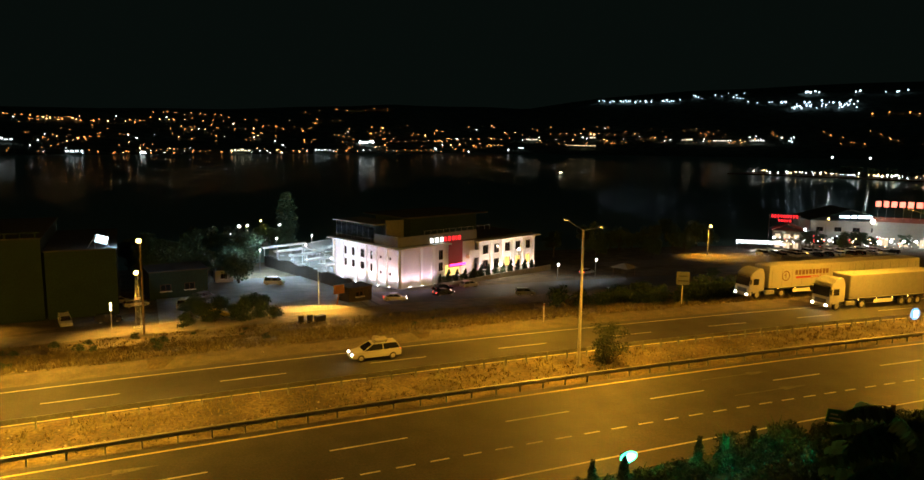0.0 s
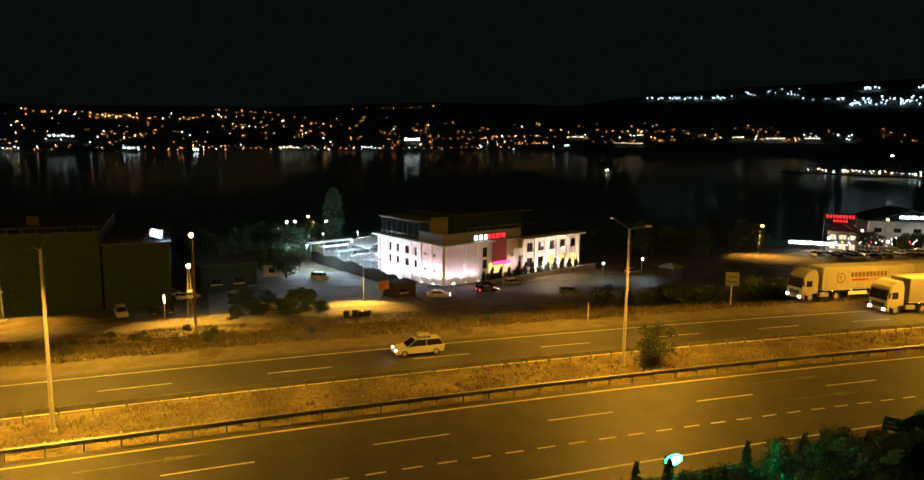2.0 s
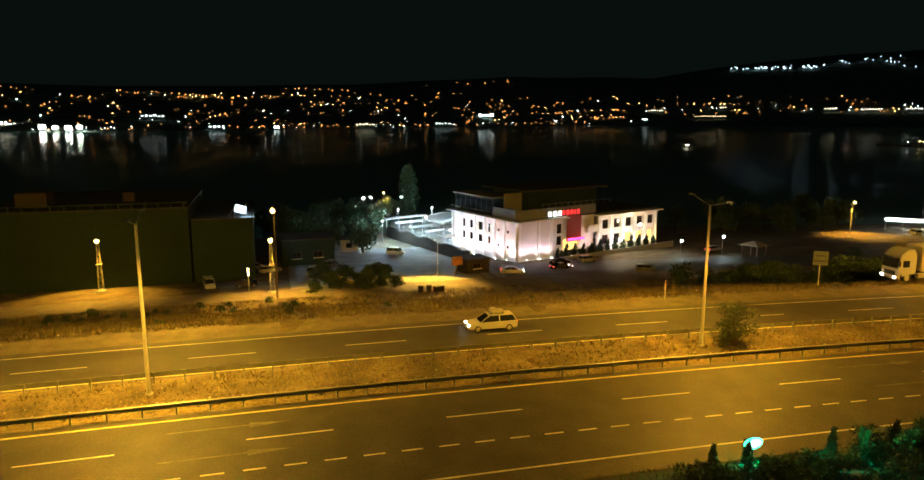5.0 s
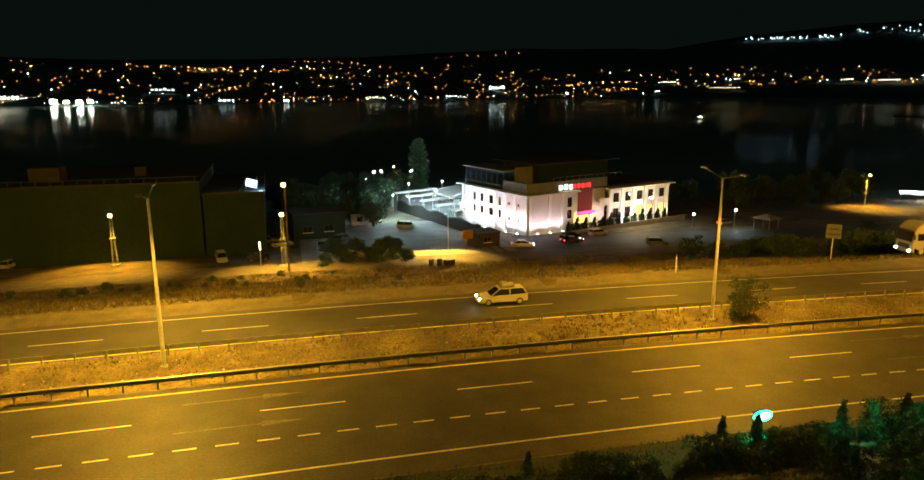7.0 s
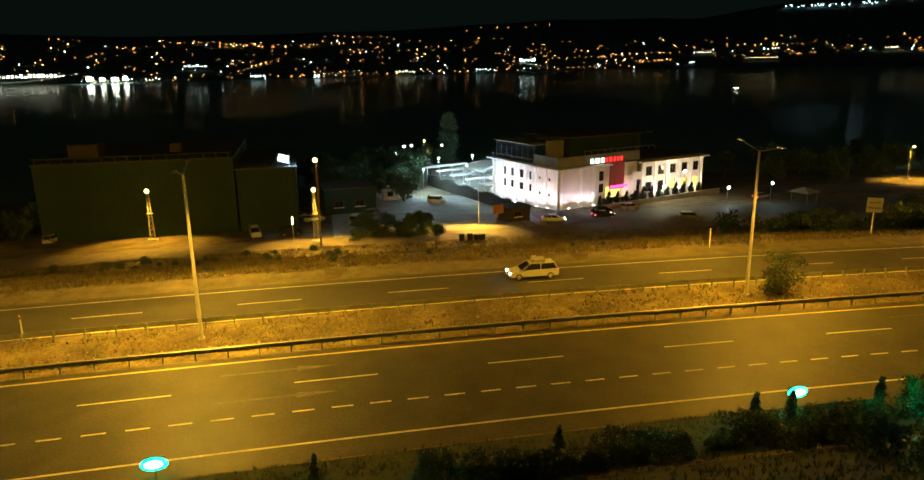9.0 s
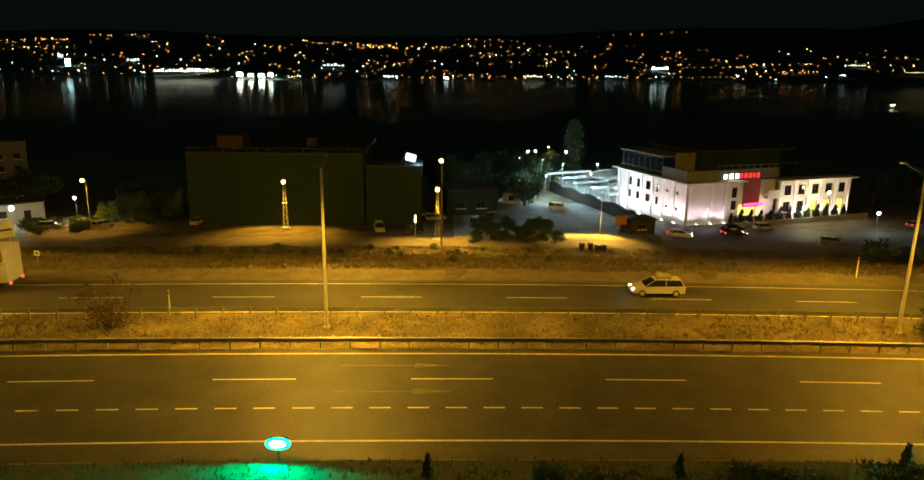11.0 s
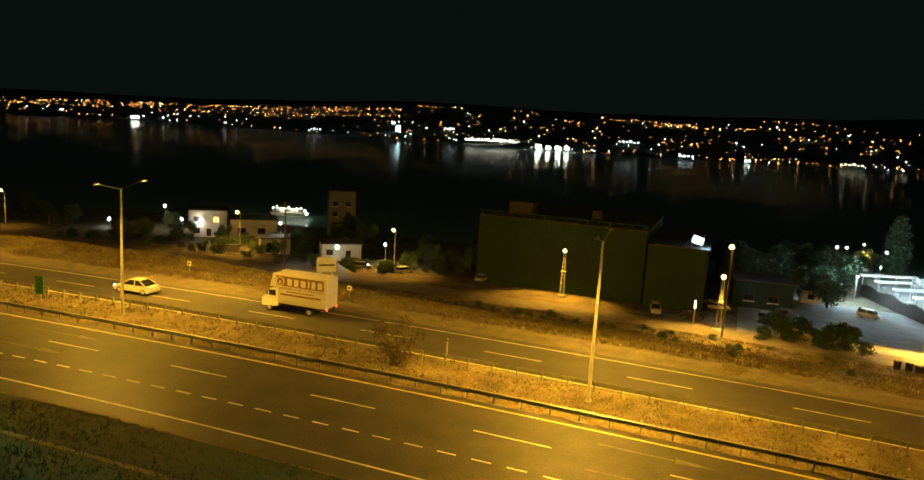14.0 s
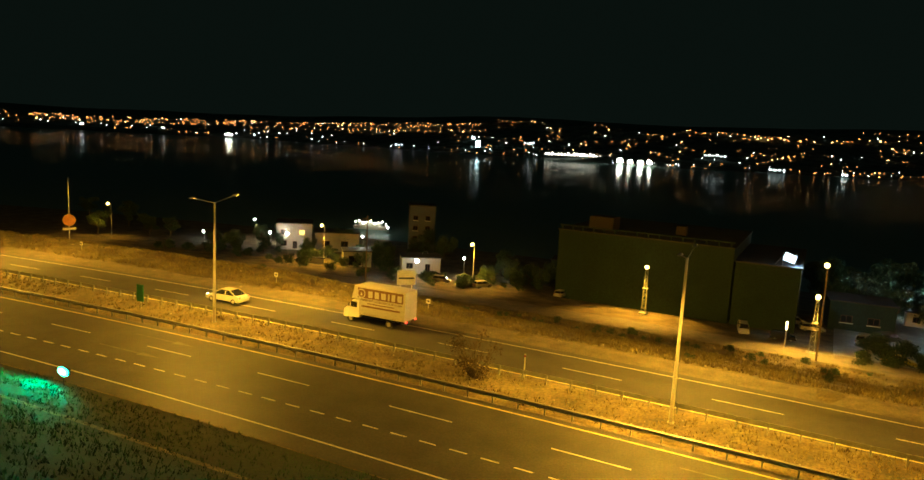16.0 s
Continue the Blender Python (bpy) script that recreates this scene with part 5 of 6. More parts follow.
lamp("SPOT", "entrance_pole_light", (29.6, 120.9, gz(29, 120) + 6.4), 14000, SODIUM, aim=(27, 116, -12), size=0.3, angle=120, blend=0.5)


def small_lantern(x, y):
    t = thing("small_lantern", on_ground(x, y), "short post with a slim glowing amber lantern", "lantern")
    bm = B()
    tube(bm, (0, 0, 0), (0, 0, 3.0), 0.08)
    part("post", bm, M_ZINC, t)
    bm = B()
    box(bm, (0, 0, 3.7), (0.22, 0.22, 1.3), bevel=0.05)
    part("lantern", bm, glow("lantern_light", (1, 0.72, 0.35), 9), t)


small_lantern(-3.6, 117.0)


def board_sign(m, w, h, leg, mat, label, bars, angle=0):
    t = thing("roadside_sign", m, label, "sign", "roadside signs")
    bm = B()
    box(bm, (0, 0, leg + h / 2), (w, 0.08, h), bevel=0.02)
    board = part("board", bm, mat, t)
    for k in range(bars):
        bm = B()
        box(bm, (0, -0.05, leg + h * (k + 0.8) / (bars + 0.7)), (w * (0.8 - 0.15 * (k % 2)), 0.02, h * 0.25 / (bars + 1)))
        part("writing_bar", bm, M_BLACK, board)
    for x in ((-w * 0.3, w * 0.3) if w > 1.6 else (0.0,)):
        bm = B()
        tube(bm, (x, 0.08, -0.4), (x, 0.08, leg + h * 0.8), 0.06)
        part("leg", bm, M_POLE, t)
    return t


def by_road(s, v, rz=0.0, dz=0.0):
    return Matrix.Translation(rd(s, v, zg(v, s) + dz)) @ pose(0, 0, 0, 0, 0, -heading(s) + rz)


board_sign(by_road(-40.8, 25.2, 40), 2.2, 1.7, 2.2, M_ZINC, "grey roadside board on two white legs", 1)
board_sign(by_road(57.2, 22.8, -25), 1.55, 1.6, 2.6, M_BLOCK, "grey roadside board beside dark bushes", 2)
for s, v, h in ((36.8, 18.4, 2.0), (-19.7, 7.15, 2.0)):
    t = thing("marker_post", by_road(s, v), "slim white marker post on the verge", "marker post", "verge marker posts")
    bm = B()
    box(bm, (0, 0, h / 2), (0.10, 0.05, h), bevel=0.01)
    part("post", bm, M_WHITE, t)
    bm = B()
    box(bm, (0, -0.03, h - 0.2), (0.11, 0.02, 0.16))
    part("reflector", bm, M_RED, t)
t = thing("median_sign", by_road(-58.6, 4.2), "dark sign on a short post in the median", "sign", "roadside signs")
bm = B()
box(bm, (0, 0, 1.7), (0.9, 0.1, 1.7), bevel=0.03)
part("board", bm, M_SIGNGREEN, t)
bm = B()
tube(bm, (0, 0.08, -0.1), (0, 0.08, 1.6), 0.06)
part("leg", bm, M_ZINC, t)
t = thing("lit_median_sign", by_road(70.8, 3.9), "small lit blue and white sign in the median", "sign", "roadside signs")
bm = B()
tube(bm, (0, 0, -0.1), (0, 0, 1.2), 0.05)
part("leg", bm, M_ZINC, t)
bm = B()
tube(bm, (0, -0.05, 1.7), (0, 0.05, 1.7), 0.62, None, 18)
board = part("disc", bm, glow("blue_sign_light", (0.25, 0.45, 1.0), 1.2), t)
bm = B()
box(bm, (-0.16, -0.08, 1.7), (0.14, 0.03, 0.7))
box(bm, (0.16, -0.08, 1.7), (0.14, 0.03, 0.7))
part("arrows", bm, glow("sign_arrow_light", (0.9, 0.95, 1.0), 6), board)

t = thing("round_warning_sign", Matrix.Translation(rd(-100.4, 30.6, -0.3)) @ pose(0, 0, 0, 0, 0, 60), "round orange sign on a tall thin post by the verge", "sign", "roadside signs")
bm = B()
tube(bm, (0, 0, -0.5), (0, 0, 9.6), 0.09, 0.05)
part("post", bm, M_ZINC, t)
bm = B()
tube(bm, (0, -0.12, 3.0), (0, -0.02, 3.0), 0.92, None, 24)
part("disc", bm, M_BRICKBROWN, t, "orange-brown disc")
bm = B()
box(bm, (0, -0.08, 1.6), (1.8, 0.08, 0.42), bevel=0.02)
part("plate", bm, M_CREAM, t)
for s, v in ((-56.7, 22.4), (-37.3, 24.0), (-89.7, 23.2)):
    t = thing("marker_board", by_road(s, v), "small white square marker with a dark symbol", "marker board", "verge markers")
    bm = B()
    box(bm, (0, 0, 1.0), (0.5, 0.05, 0.5), bevel=0.01)
    part("board", bm, M_WHITE, t)
    bm = B()
    box(bm, (0, -0.04, 1.0), (0.22, 0.02, 0.22))
    part("symbol", bm, M_BLACK, t)
    bm = B()
    tube(bm, (0, 0.05, -0.3), (0, 0.05, 1.0), 0.03)
    part("post", bm, M_ZINC, t)

# ---------------------------------------------------------------- dark hall with a rooftop billboard
def box_building(name, x, y, rz, w, d, h, mat, label, roof=M_ROOF, openings=(), lit=(), base=None, category="building", overhang=0.25, group=""):
    """A plain block whose front runs w metres along local +x from (x, y); openings on the front."""
    z = base if base is not None else gz(x, y)
    m = pose(x, y, z, 0, 0, rz)
    t = thing(name, m, label, category, group)
    bm = B()
    wall_panel(bm, Matrix.Identity(4), w, h, 0.3, openings, -1.5)
    part("front_wall", bm, mat, t)
    for c, z in (((0.15, d / 2 + 0.15), (0.3, d - 0.3)), ((w - 0.15, d / 2 + 0.15), (0.3, d - 0.3)), ((w / 2, d - 0.147), (w - 0.6, 0.3))):
        bm = B()
        box(bm, (*c, h / 2 - 0.75), (*z, h + 1.496))
        part("wall", bm, mat, t)
    bm = B()
    box(bm, (w / 2, d / 2, h + 0.12), (w + overhang * 2, d + overhang * 2, 0.24), bevel=0.03)
    part("roof", bm, roof, t)
    for i, o in enumerate(openings):
        window(t, Matrix.Identity(4), *o, lit=(G_PALEWIN if "restaurant" in name or "kiosk" in name else G_AMBERWIN) if i in lit else None, bars=1)
    return t


dark = box_building("dark_hall", -47.5, 132.5, 0.5, 33.5, 34, 14.0, M_UNLITWALL, "large unlit hall with a plain dark front")
bm = B()
for k in range(16):
    box(bm, (0.6 + k * 2.15, 0.2, 14.6), (0.25, 0.25, 1.0))
box(bm, (16.7, 0.2, 15.05), (33.4, 0.2, 0.2))
part("roof_parapet_rail", bm, M_UNLITWALL, dark)
for hx, hy, hw, hh in ((7, 8, 5, 2.6), (22, 12, 2, 1.8)):
    bm = B()
    box(bm, (hx, hy, 14.2 + hh / 2), (hw, hw, hh), bevel=0.03)
    part("roof_hut", bm, M_DARKWALL2, dark)
box_building("dark_annexe", -13.6, 133.0, 0.5, 10.8, 30, 11.6, M_UNLITWALL, "dark plain annexe below a lit billboard")
t = thing("rooftop_billboard", pose(-4.9, 134.4, gz(-8, 133) + 11.85, 0, 0, 38), "small bright white billboard tilted on a steel frame on a roof", "billboard")
bm = B()
box(bm, (0, 0, 1.4), (2.4, 0.12, 1.4), ry=18, bevel=0.02)
part("lit_panel", bm, G_BLUEWHITE, t, "glowing white panel")
bm = B()
for x in (-1.3, 1.3):
    tube(bm, (x, 0.05, 0), (x, 0.05, 2.4), 0.05)
    tube(bm, (x, 2.0, 0), (x, 0.1, 1.9), 0.05)
part("frame", bm, M_ZINC, t)
# added cool spot; stands in for an unseen lamp lighting the yard
lamp("SPOT", "yard_fill", (-3.6, 133.4, gz(-8, 133) + 13.4), 1500, (0.55, 0.75, 1.0), aim=(6, 137, -14), angle=150)

# sheds and vans behind the car park
box_building("shed", 2.5, 146.0, 6, 11, 9, 5.5, M_UNLITWALL, "low grey shed among trees behind the car park", openings=[(2, 4, 1.6, 3.0), (6.5, 8.5, 1.6, 3.0)])
box_building("hut", 16.5, 163.0, 0, 4.0, 3.5, 3.0, M_WHITE, "small white hut under the trees", openings=[(1.2, 2.6, 1.0, 2.2)])

# ---------------------------------------------------------------- lakeside terrace with white pergolas
def build_terrace():
    z = -13.2
    bm = B()
    pts = [(33.0, 190.0), (41.4, 140.0), (44.0, 161.0), (60.0, 166.0), (62.0, 196.0), (36.0, 204.0)]
    top = [bm.verts.new((x, y, z)) for x, y in pts]
    bot = [bm.verts.new((x, y, -17)) for x, y in pts]
    bm.faces.new(top)
    for k in range(len(pts)):
        j = (k + 1) % len(pts)
        bm.faces.new((top[k], bot[k], bot[j], top[j]))
    bmesh.ops.recalc_face_normals(bm, faces=bm.faces)
    solid("terrace", bm, M_CONC, "pale paved lakeside terrace beside the hall", "terrace")
    # the dark retaining wall towards the car park
    bm = B()
    a, b = Vector((32.2, 189.0, 0)), Vector((40.8, 137.0, 0))
    n = 26
    for k in range(n):
        p = a.lerp(b, (k + 0.5) / n)
        h = 3.0 + 0.3 * math.sin(k)
        box(bm, (p.x, p.y, gz(p.x, p.y) + h / 2 - 0.2), (0.5, 2.06, h), rz=math.degrees(math.atan2(b.y - a.y, b.x - a.x)) - 90, bevel=0.05)
    solid("retaining_wall", bm, M_DARKWALL2, "dark stone retaining wall below the terrace", "wall")
    for k in range(5):
        x, y = 32.0 + k * 2.2, 190.0 - k * 8.0
        t = thing("pergola", pose(x, y, z, 0, 0, 24), "long white pergola beam on slim posts over terrace tables", "pergola", "white terrace pergolas")
        bm = B()
        box(bm, (6.5, 0, 2.9), (14.5, 1.6, 0.5), bevel=0.05)
        part("canopy", bm, M_WHITE, t, "white canopy beam")
        for px in (0.2, 4.4, 8.6, 12.8):
            bm = B()
            tube(bm, (px, 0, 0), (px, 0, 2.8), 0.09)
            part("post", bm, M_WHITE, t)
    for k in range(14):
        x, y = 36.5 + (k % 4) * 4.0 + (k // 4) * 1.2, 188.0 - (k // 4) * 7.5 - 0.8 * (k % 4)
        t = thing("terrace_table", pose(x, y, z, 0, 0, 17 * k), "small white terrace table", "table", "terrace tables")
        bm = B()
        box(bm, (0, 0, 0.74), (1.0, 1.0, 0.05), bevel=0.02)
        part("tabletop", bm, M_WHITE, t)
        bm = B()
        tube(bm, (0, 0, 0), (0, 0, 0.72), 0.05)
        part("pedestal", bm, M_ZINC, t)
    # arched tent roof
    t = thing("tent_pavilion", pose(47.5, 172.0, z, 0, 0, 14), "pale arched tent roof on a white truss frame", "tent")
    bm = B()
    n = 12
    rows = []
    for i in range(n + 1):
        a = math.pi * i / n
        rows.append([bm.verts.new((7.0 * -math.cos(a), yy, 4.4 + 2.2 * math.sin(a) * (1 - 0.25 * abs(yy) / 6))) for yy in (-6, -3, 0, 3, 6)])
    for i in range(n):
        for j in range(4):
            bm.faces.new((rows[i][j], rows[i + 1][j], rows[i + 1][j + 1], rows[i][j + 1])).smooth = True
    bmesh.ops.solidify(bm, geom=list(bm.faces), thickness=0.06)
    part("canopy", bm, M_TARP2, t)
    bm = B()
    for yy in (-6, 6):
        for k in range(10):
            x0, x1 = -7 + 1.4 * k, -5.6 + 1.4 * k
            tube(bm, (x0, yy, 4.3), (x1, yy, 4.3), 0.05, None, 5)
            tube(bm, (x0, yy, 3.7), (x1, yy, 3.7), 0.05, None, 5)
            tube(bm, (x0, yy, 3.7 if k % 2 else 4.3), (x1, yy, 4.3 if k % 2 else 3.7), 0.03, None, 5)
    part("truss", bm, M_WHITE, t)
    for x in (-6.9, 6.9):
        for yy in (-6, 6):
            bm = B()
            tube(bm, (x, yy, 0), (x, yy, 4.4), 0.12)
            part("post", bm, M_WHITE, t)


build_terrace()


def flood_post(x, y, h, watts, colour, aim, base=None, label="slim post with a bright white floodlight", emitter=None, size=0.28):
    z = base if base is not None else gz(x, y)
    t = thing("floodlight_post", pose(x, y, z), label, "floodlight", "floodlight posts")
    bm = B()
    tube(bm, (0, 0, -0.2), (0, 0, h), 0.07, 0.05)
    part("post", bm, M_ZINC, t)
    bm = B()
    box(bm, (0, 0, h + 0.15), (0.5, 0.4, 0.2), bevel=0.04)
    part("housing", bm, M_BLACK, t)
    bm = B()
    bmesh.ops.create_icosphere(bm, subdivisions=2, radius=size, matrix=Matrix.Translation((0, -0.3, h + 0.1)))
    part("lens", bm, emitter or G_WHITE, t)
    if watts:
        lamp("SPOT", "floodlight", (x, y - 0.8, z + h), watts, colour, aim=aim, size=0.3, angle=150, blend=0.7)


# posts and point lights added to brighten the terrace and the trees beside it
def terrace_lamp(x, y, h, watts):
    flood_post(x, y, h, 0, COOL, None, base=-13.2, label="added slim post with a small white lamp near the terrace", size=0.14)
    lamp("POINT", "terrace_fill_light", (x, y - 0.9, -13.2 + h), watts, (0.62, 0.78, 1.0), size=0.4)


terrace_lamp(33.8, 181, 6.5, 3600)
terrace_lamp(38.0, 166, 6.5, 3200)
terrace_lamp(44.5, 187, 6.0, 2600)
terrace_lamp(28.0, 172, 5.0, 4800)
terrace_lamp(40.2, 151, 5.5, 1100)
for k, (x, y) in enumerate(((34, 232), (39, 236), (44, 230), (30, 222), (26, 212))):
    flood_post(x, y, 6.5 + (k % 2), 1100 if k < 3 else 350, WARM, (x, y - 6, -14), base=-15.5, label="garden lamp post with a warm globe by the shore", emitter=glow("warm_globe", (1, 0.6, 0.22), 16) if k == 1 else G_WHITE, size=0.3)
lamp("POINT", "garden_glow", (39, 228, -10), 15000, (1.0, 0.45, 0.12), size=0.4)
box_building("garden_kiosk", 36.8, 234, 0, 4, 3, 3.0, M_CREAM, "small garden kiosk lit orange by the shore", base=-15.6, openings=[(1, 3, 1.0, 2.2)], lit=(0,))

t = thing("tilted_board", on_ground(33.8, 121.6, 12), "rust-coloured notice board on a slanted leg by the hall entrance", "notice board")
bm = B()
box(bm, (0, 0, 3.0), (2.2, 0.15, 1.7), bevel=0.03)
part("board", bm, M_BRICKBROWN, t)
bm = B()
tube(bm, (-0.5, 0, -0.2), (0.0, 0, 2.4), 0.14)
part("leg", bm, M_BRICKBROWN, t)
# plain dark block under the board; its hut form and window are made up
box_building("gatehouse", 36.0, 122.6, 14, 5.0, 4.0, 2.7, M_DARKWALL2, "small dark block below the hall with an added window", openings=[(1.5, 3.2, 1.0, 2.0)])
for k, x in enumerate((23.6, 25.0, 26.4)):
    t = thing("waste_bin", on_ground(x, 107.3, 8 * k), "dark metal waste container on the service road verge", "waste bin", "waste bins")
    bm = B()
    if k < 2:
        tube(bm, (0, 0, 0), (0, 0, 1.2), 0.42, 0.48, 12)
    else:
        box(bm, (0.3, 0, 0.45), (1.6, 0.9, 0.9), taper=(1.06, 1.1), bevel=0.05)
    part("body", bm, M_BLACK, t)
    bm = B()
    if k < 2:
        tube(bm, (0, 0, 1.2), (0, 0, 1.27), 0.52, 0.44, 12)
    else:
        box(bm, (0.3, 0, 0.95), (1.7, 1.05, 0.08), bevel=0.03)
    part("lid", bm, M_BLACK, t)

# ---------------------------------------------------------------- parked cars
for style, colour, x, y, rz, label, lights in (
        ("van", "white", -10.4, 124.3, -80, "small white van parked before the dark hall", False),
        ("hatch", "black", -4.2, 123.5, 5, "dark car parked beside the dark hall", False),
        ("van", "white", 28.0, 153.8, -24, "white van parked alone on the gravel car park", False),
        ("sedan", "silver", 44.2, 120.0, -18, "pale car waiting by the hall entrance with its lamps on", True),
        ("sedan", "black", 55.0, 121.5, 8, "black car with red tail lights on the forecourt", True),
        ("hatch", "grey", 68.8, 113.4, -22, "dark car on the unlit forecourt", False),
        ("hatch", "silver", 64.5, 129.5, 12, "silver car parked beside the hall planter", False),
        ("sedan", "black", 57.5, 127.8, 15, "black car parked beside the hall planter", False),
        ("hatch", "white", -3.0, 144, 15, "white car parked in the dark yard", False),
        ("wagon", "white", 0.0, 139, 15, "white estate car parked in the dark yard", False),
        ("van", "white", 8.0, 133, 70, "white van parked among shrubs", False),
        ("sedan", "yellow", 11.8, 118.5, 10, "yellow car half hidden by shrubs", False),
        ("van", "grey", 12.0, 140, 40, "grey van parked among the trees", False),
        ("hatch", "white", -46.0, 132.5, 80, "white car parked at the edge of the service road", False),
        ("hatch", "silver", -62.0, 128.0, 60, "small pale car parked under a lamp post", False),
        ("sedan", "black", -75.5, 131, 15, "dark car parked before a lit house", False),
        ("hatch", "grey", -71.0, 126.5, 20, "dark hatchback parked beside the service road", False),
        ("wagon", "silver", 100, 136, 20, "car with its lamps on by the lakeside lane", True)):
    car(style, colour, on_ground(x, y, rz, 0.2), label, lights)
lamp("SPOT", "car_headlight_beam", (57.6, 121.9, gz(57, 122) + 0.95), 900, (1.0, 0.95, 0.85), aim=(70, 123.5, gz(70, 123)), size=0.1, angle=60, blend=0.7)
rng = random.Random(5)
for k in range(22):
    x, y = 172 + (k % 11) * 4.2 + rng.uniform(-0.5, 0.5), 146 - (k // 11) * 7 - (k % 11) * 0.6
    car(rng.choice(("sedan", "hatch", "van", "wagon")), rng.choice(("white", "silver", "black", "grey", "white")), on_ground(x, y, rng.choice((70, 80, 100)), 0.2),
        "parked car in the restaurant car park", False)

# ---------------------------------------------------------------- houses on the left shore
def pitched(t, w, d, z, rise, mat, over=0.5):
    bm = B()
    pts = [(-over, z), (w / 2, z + rise), (w + over, z), (w + over, z - 0.2), (w / 2, z + rise - 0.25), (-over, z - 0.2)]
    sides = [[bm.verts.new((x, y, zz)) for x, zz in pts] for y in (-over, d + over)]
    for k in range(6):
        j = (k + 1) % 6
        bm.faces.new((sides[0][k], sides[0][j], sides[1][j], sides[1][k]))
    bm.faces.new(sides[0])
    bm.faces.new(sides[1][::-1])
    bmesh.ops.recalc_face_normals(bm, faces=bm.faces)
    part("pitched_roof", bm, mat, t)


box_building("garage", -99.5, 129.4, 42, 6.6, 6.0, 3.4, M_CREAM, "pale flat-roofed garage with a wide door", openings=[(1.2, 4.2, 0.1, 2.5)])
box_building("white_house", -131.0, 140.5, 40, 9.5, 9, 7.0, M_DARKSTUCCO, "pale two-storey villa with a lit porch", openings=[(1.2, 2.8, 3.9, 5.4), (6.0, 7.6, 3.9, 5.4), (1.2, 2.8, 0.8, 2.4), (4.4, 5.6, 0.1, 2.2)], lit=(1,))
box_building("white_house_wing", -122.5, 146.5, 40, 12, 8, 5.0, M_DARKSTUCCO, "low pale wing of the villa with a flat roof", openings=[(2, 4, 1.2, 2.8), (7, 9, 1.2, 2.8)])
box_building("lit_cabin", -85.0, 132.4, 38, 9.0, 6.0, 3.6, M_DARKSTUCCO, "low pale cabin lit by a bright white lamp", openings=[(1.0, 2.6, 1.0, 2.4), (5.4, 6.6, 0.1, 2.2)])
box_building("tower_block", -107.0, 170.0, 35, 7.5, 8, 14.5, M_BLOCK, "narrow unlit concrete block by the shore", openings=[(1, 2.4, 3 * k + 1.2, 3 * k + 2.6) for k in range(4)] + [(4.6, 6.0, 3 * k + 1.2, 3 * k + 2.6) for k in range(4)], base=-15.5)
box_building("shore_shed", -58.0, 158.0, 12, 14, 7, 4.5, M_UNLITWALL, "long unlit shed between trees near the shore", openings=[(2, 4, 1.5, 3), (8, 10, 1.5, 3)])
box_building("bank_wall", -108.0, 124.0, 30, 5.5, 0.7, 1.3, M_CREAM, "low pale garden wall by the service road", category="wall")
flood_post(-80.2, 131.4, 3.4, 1980, COOL, (-79, 128, -13), label="bright white lamp before a cabin", size=0.42)
flood_post(-72.5, 139.5, 4.5, 550, COOL, (-70, 140, -13), label="white lamp under trees")
flood_post(-127.5, 141.2, 4.4, 520, (1.0, 0.75, 0.68), (-129, 146, -9), label="porch lamp of the villa", size=0.35)
flood_post(-101, 139.0, 6.5, 440, (1, 0.9, 0.8), (-101, 137, -13), label="lamp behind the garage", size=0.3)
flood_post(-150, 152, 6, 550, (1, 0.7, 0.4), (-150, 150, -13), label="lamp in a lakeside garden", size=0.3)
flood_post(-142, 150, 3, 550, (1, 0.7, 0.4), (-143, 148, -14), label="lamp in a lakeside garden", size=0.3)
flood_post(-158, 140, 2, 176, COOL, (-158, 139, -14), label="small lamp in a lakeside garden", size=0.35)
flood_post(-138, 205, 2.0, 0, COOL, None, base=-15.8, label="small lamp on a jetty", size=0.3)


def garden_stair(x, y, rz):
    """Open white steel steps with a handrail on each side."""
    t = thing("garden_stair", on_ground(x, y, rz), "open white steel stair with handrails beside a lit cabin", "stair")
    for sgn in (-1, 1):
        bm = B()
        tube(bm, (0, sgn * 0.7, 0.1), (5.4, sgn * 0.7, 3.4), 0.09, None, 6)
        part("stringer", bm, M_WHITE, t)
        bm = B()
        tube(bm, (0, sgn * 0.7, 1.1), (5.4, sgn * 0.7, 4.4), 0.05, None, 6)
        for k in range(7):
            tube(bm, (0.9 * k, sgn * 0.7, 0.1 + 0.55 * k), (0.9 * k, sgn * 0.7, 1.1 + 0.55 * k), 0.04, None, 5)
        part("handrail", bm, M_WHITE, t)
    bm = B()
    box(bm, (0, 0, 0), (0.28, 1.4, 0.05), bevel=0.01)
    me = mesh_of("tread", bm, M_WHITE)
    for k in range(18):
        share("tread", me, t, pose(0.15 + 0.3 * k, 0, 0.2 + 0.183 * k))
    for z in (0, 3.3):
        bm = B()
        box(bm, (5.9, 0, z / 2 + 0.1), (0.9, 1.5, z + 0.2), bevel=0.02)
        part("landing", bm, M_CONC, t)
    return t


garden_stair(-79.0, 137.5, 150)


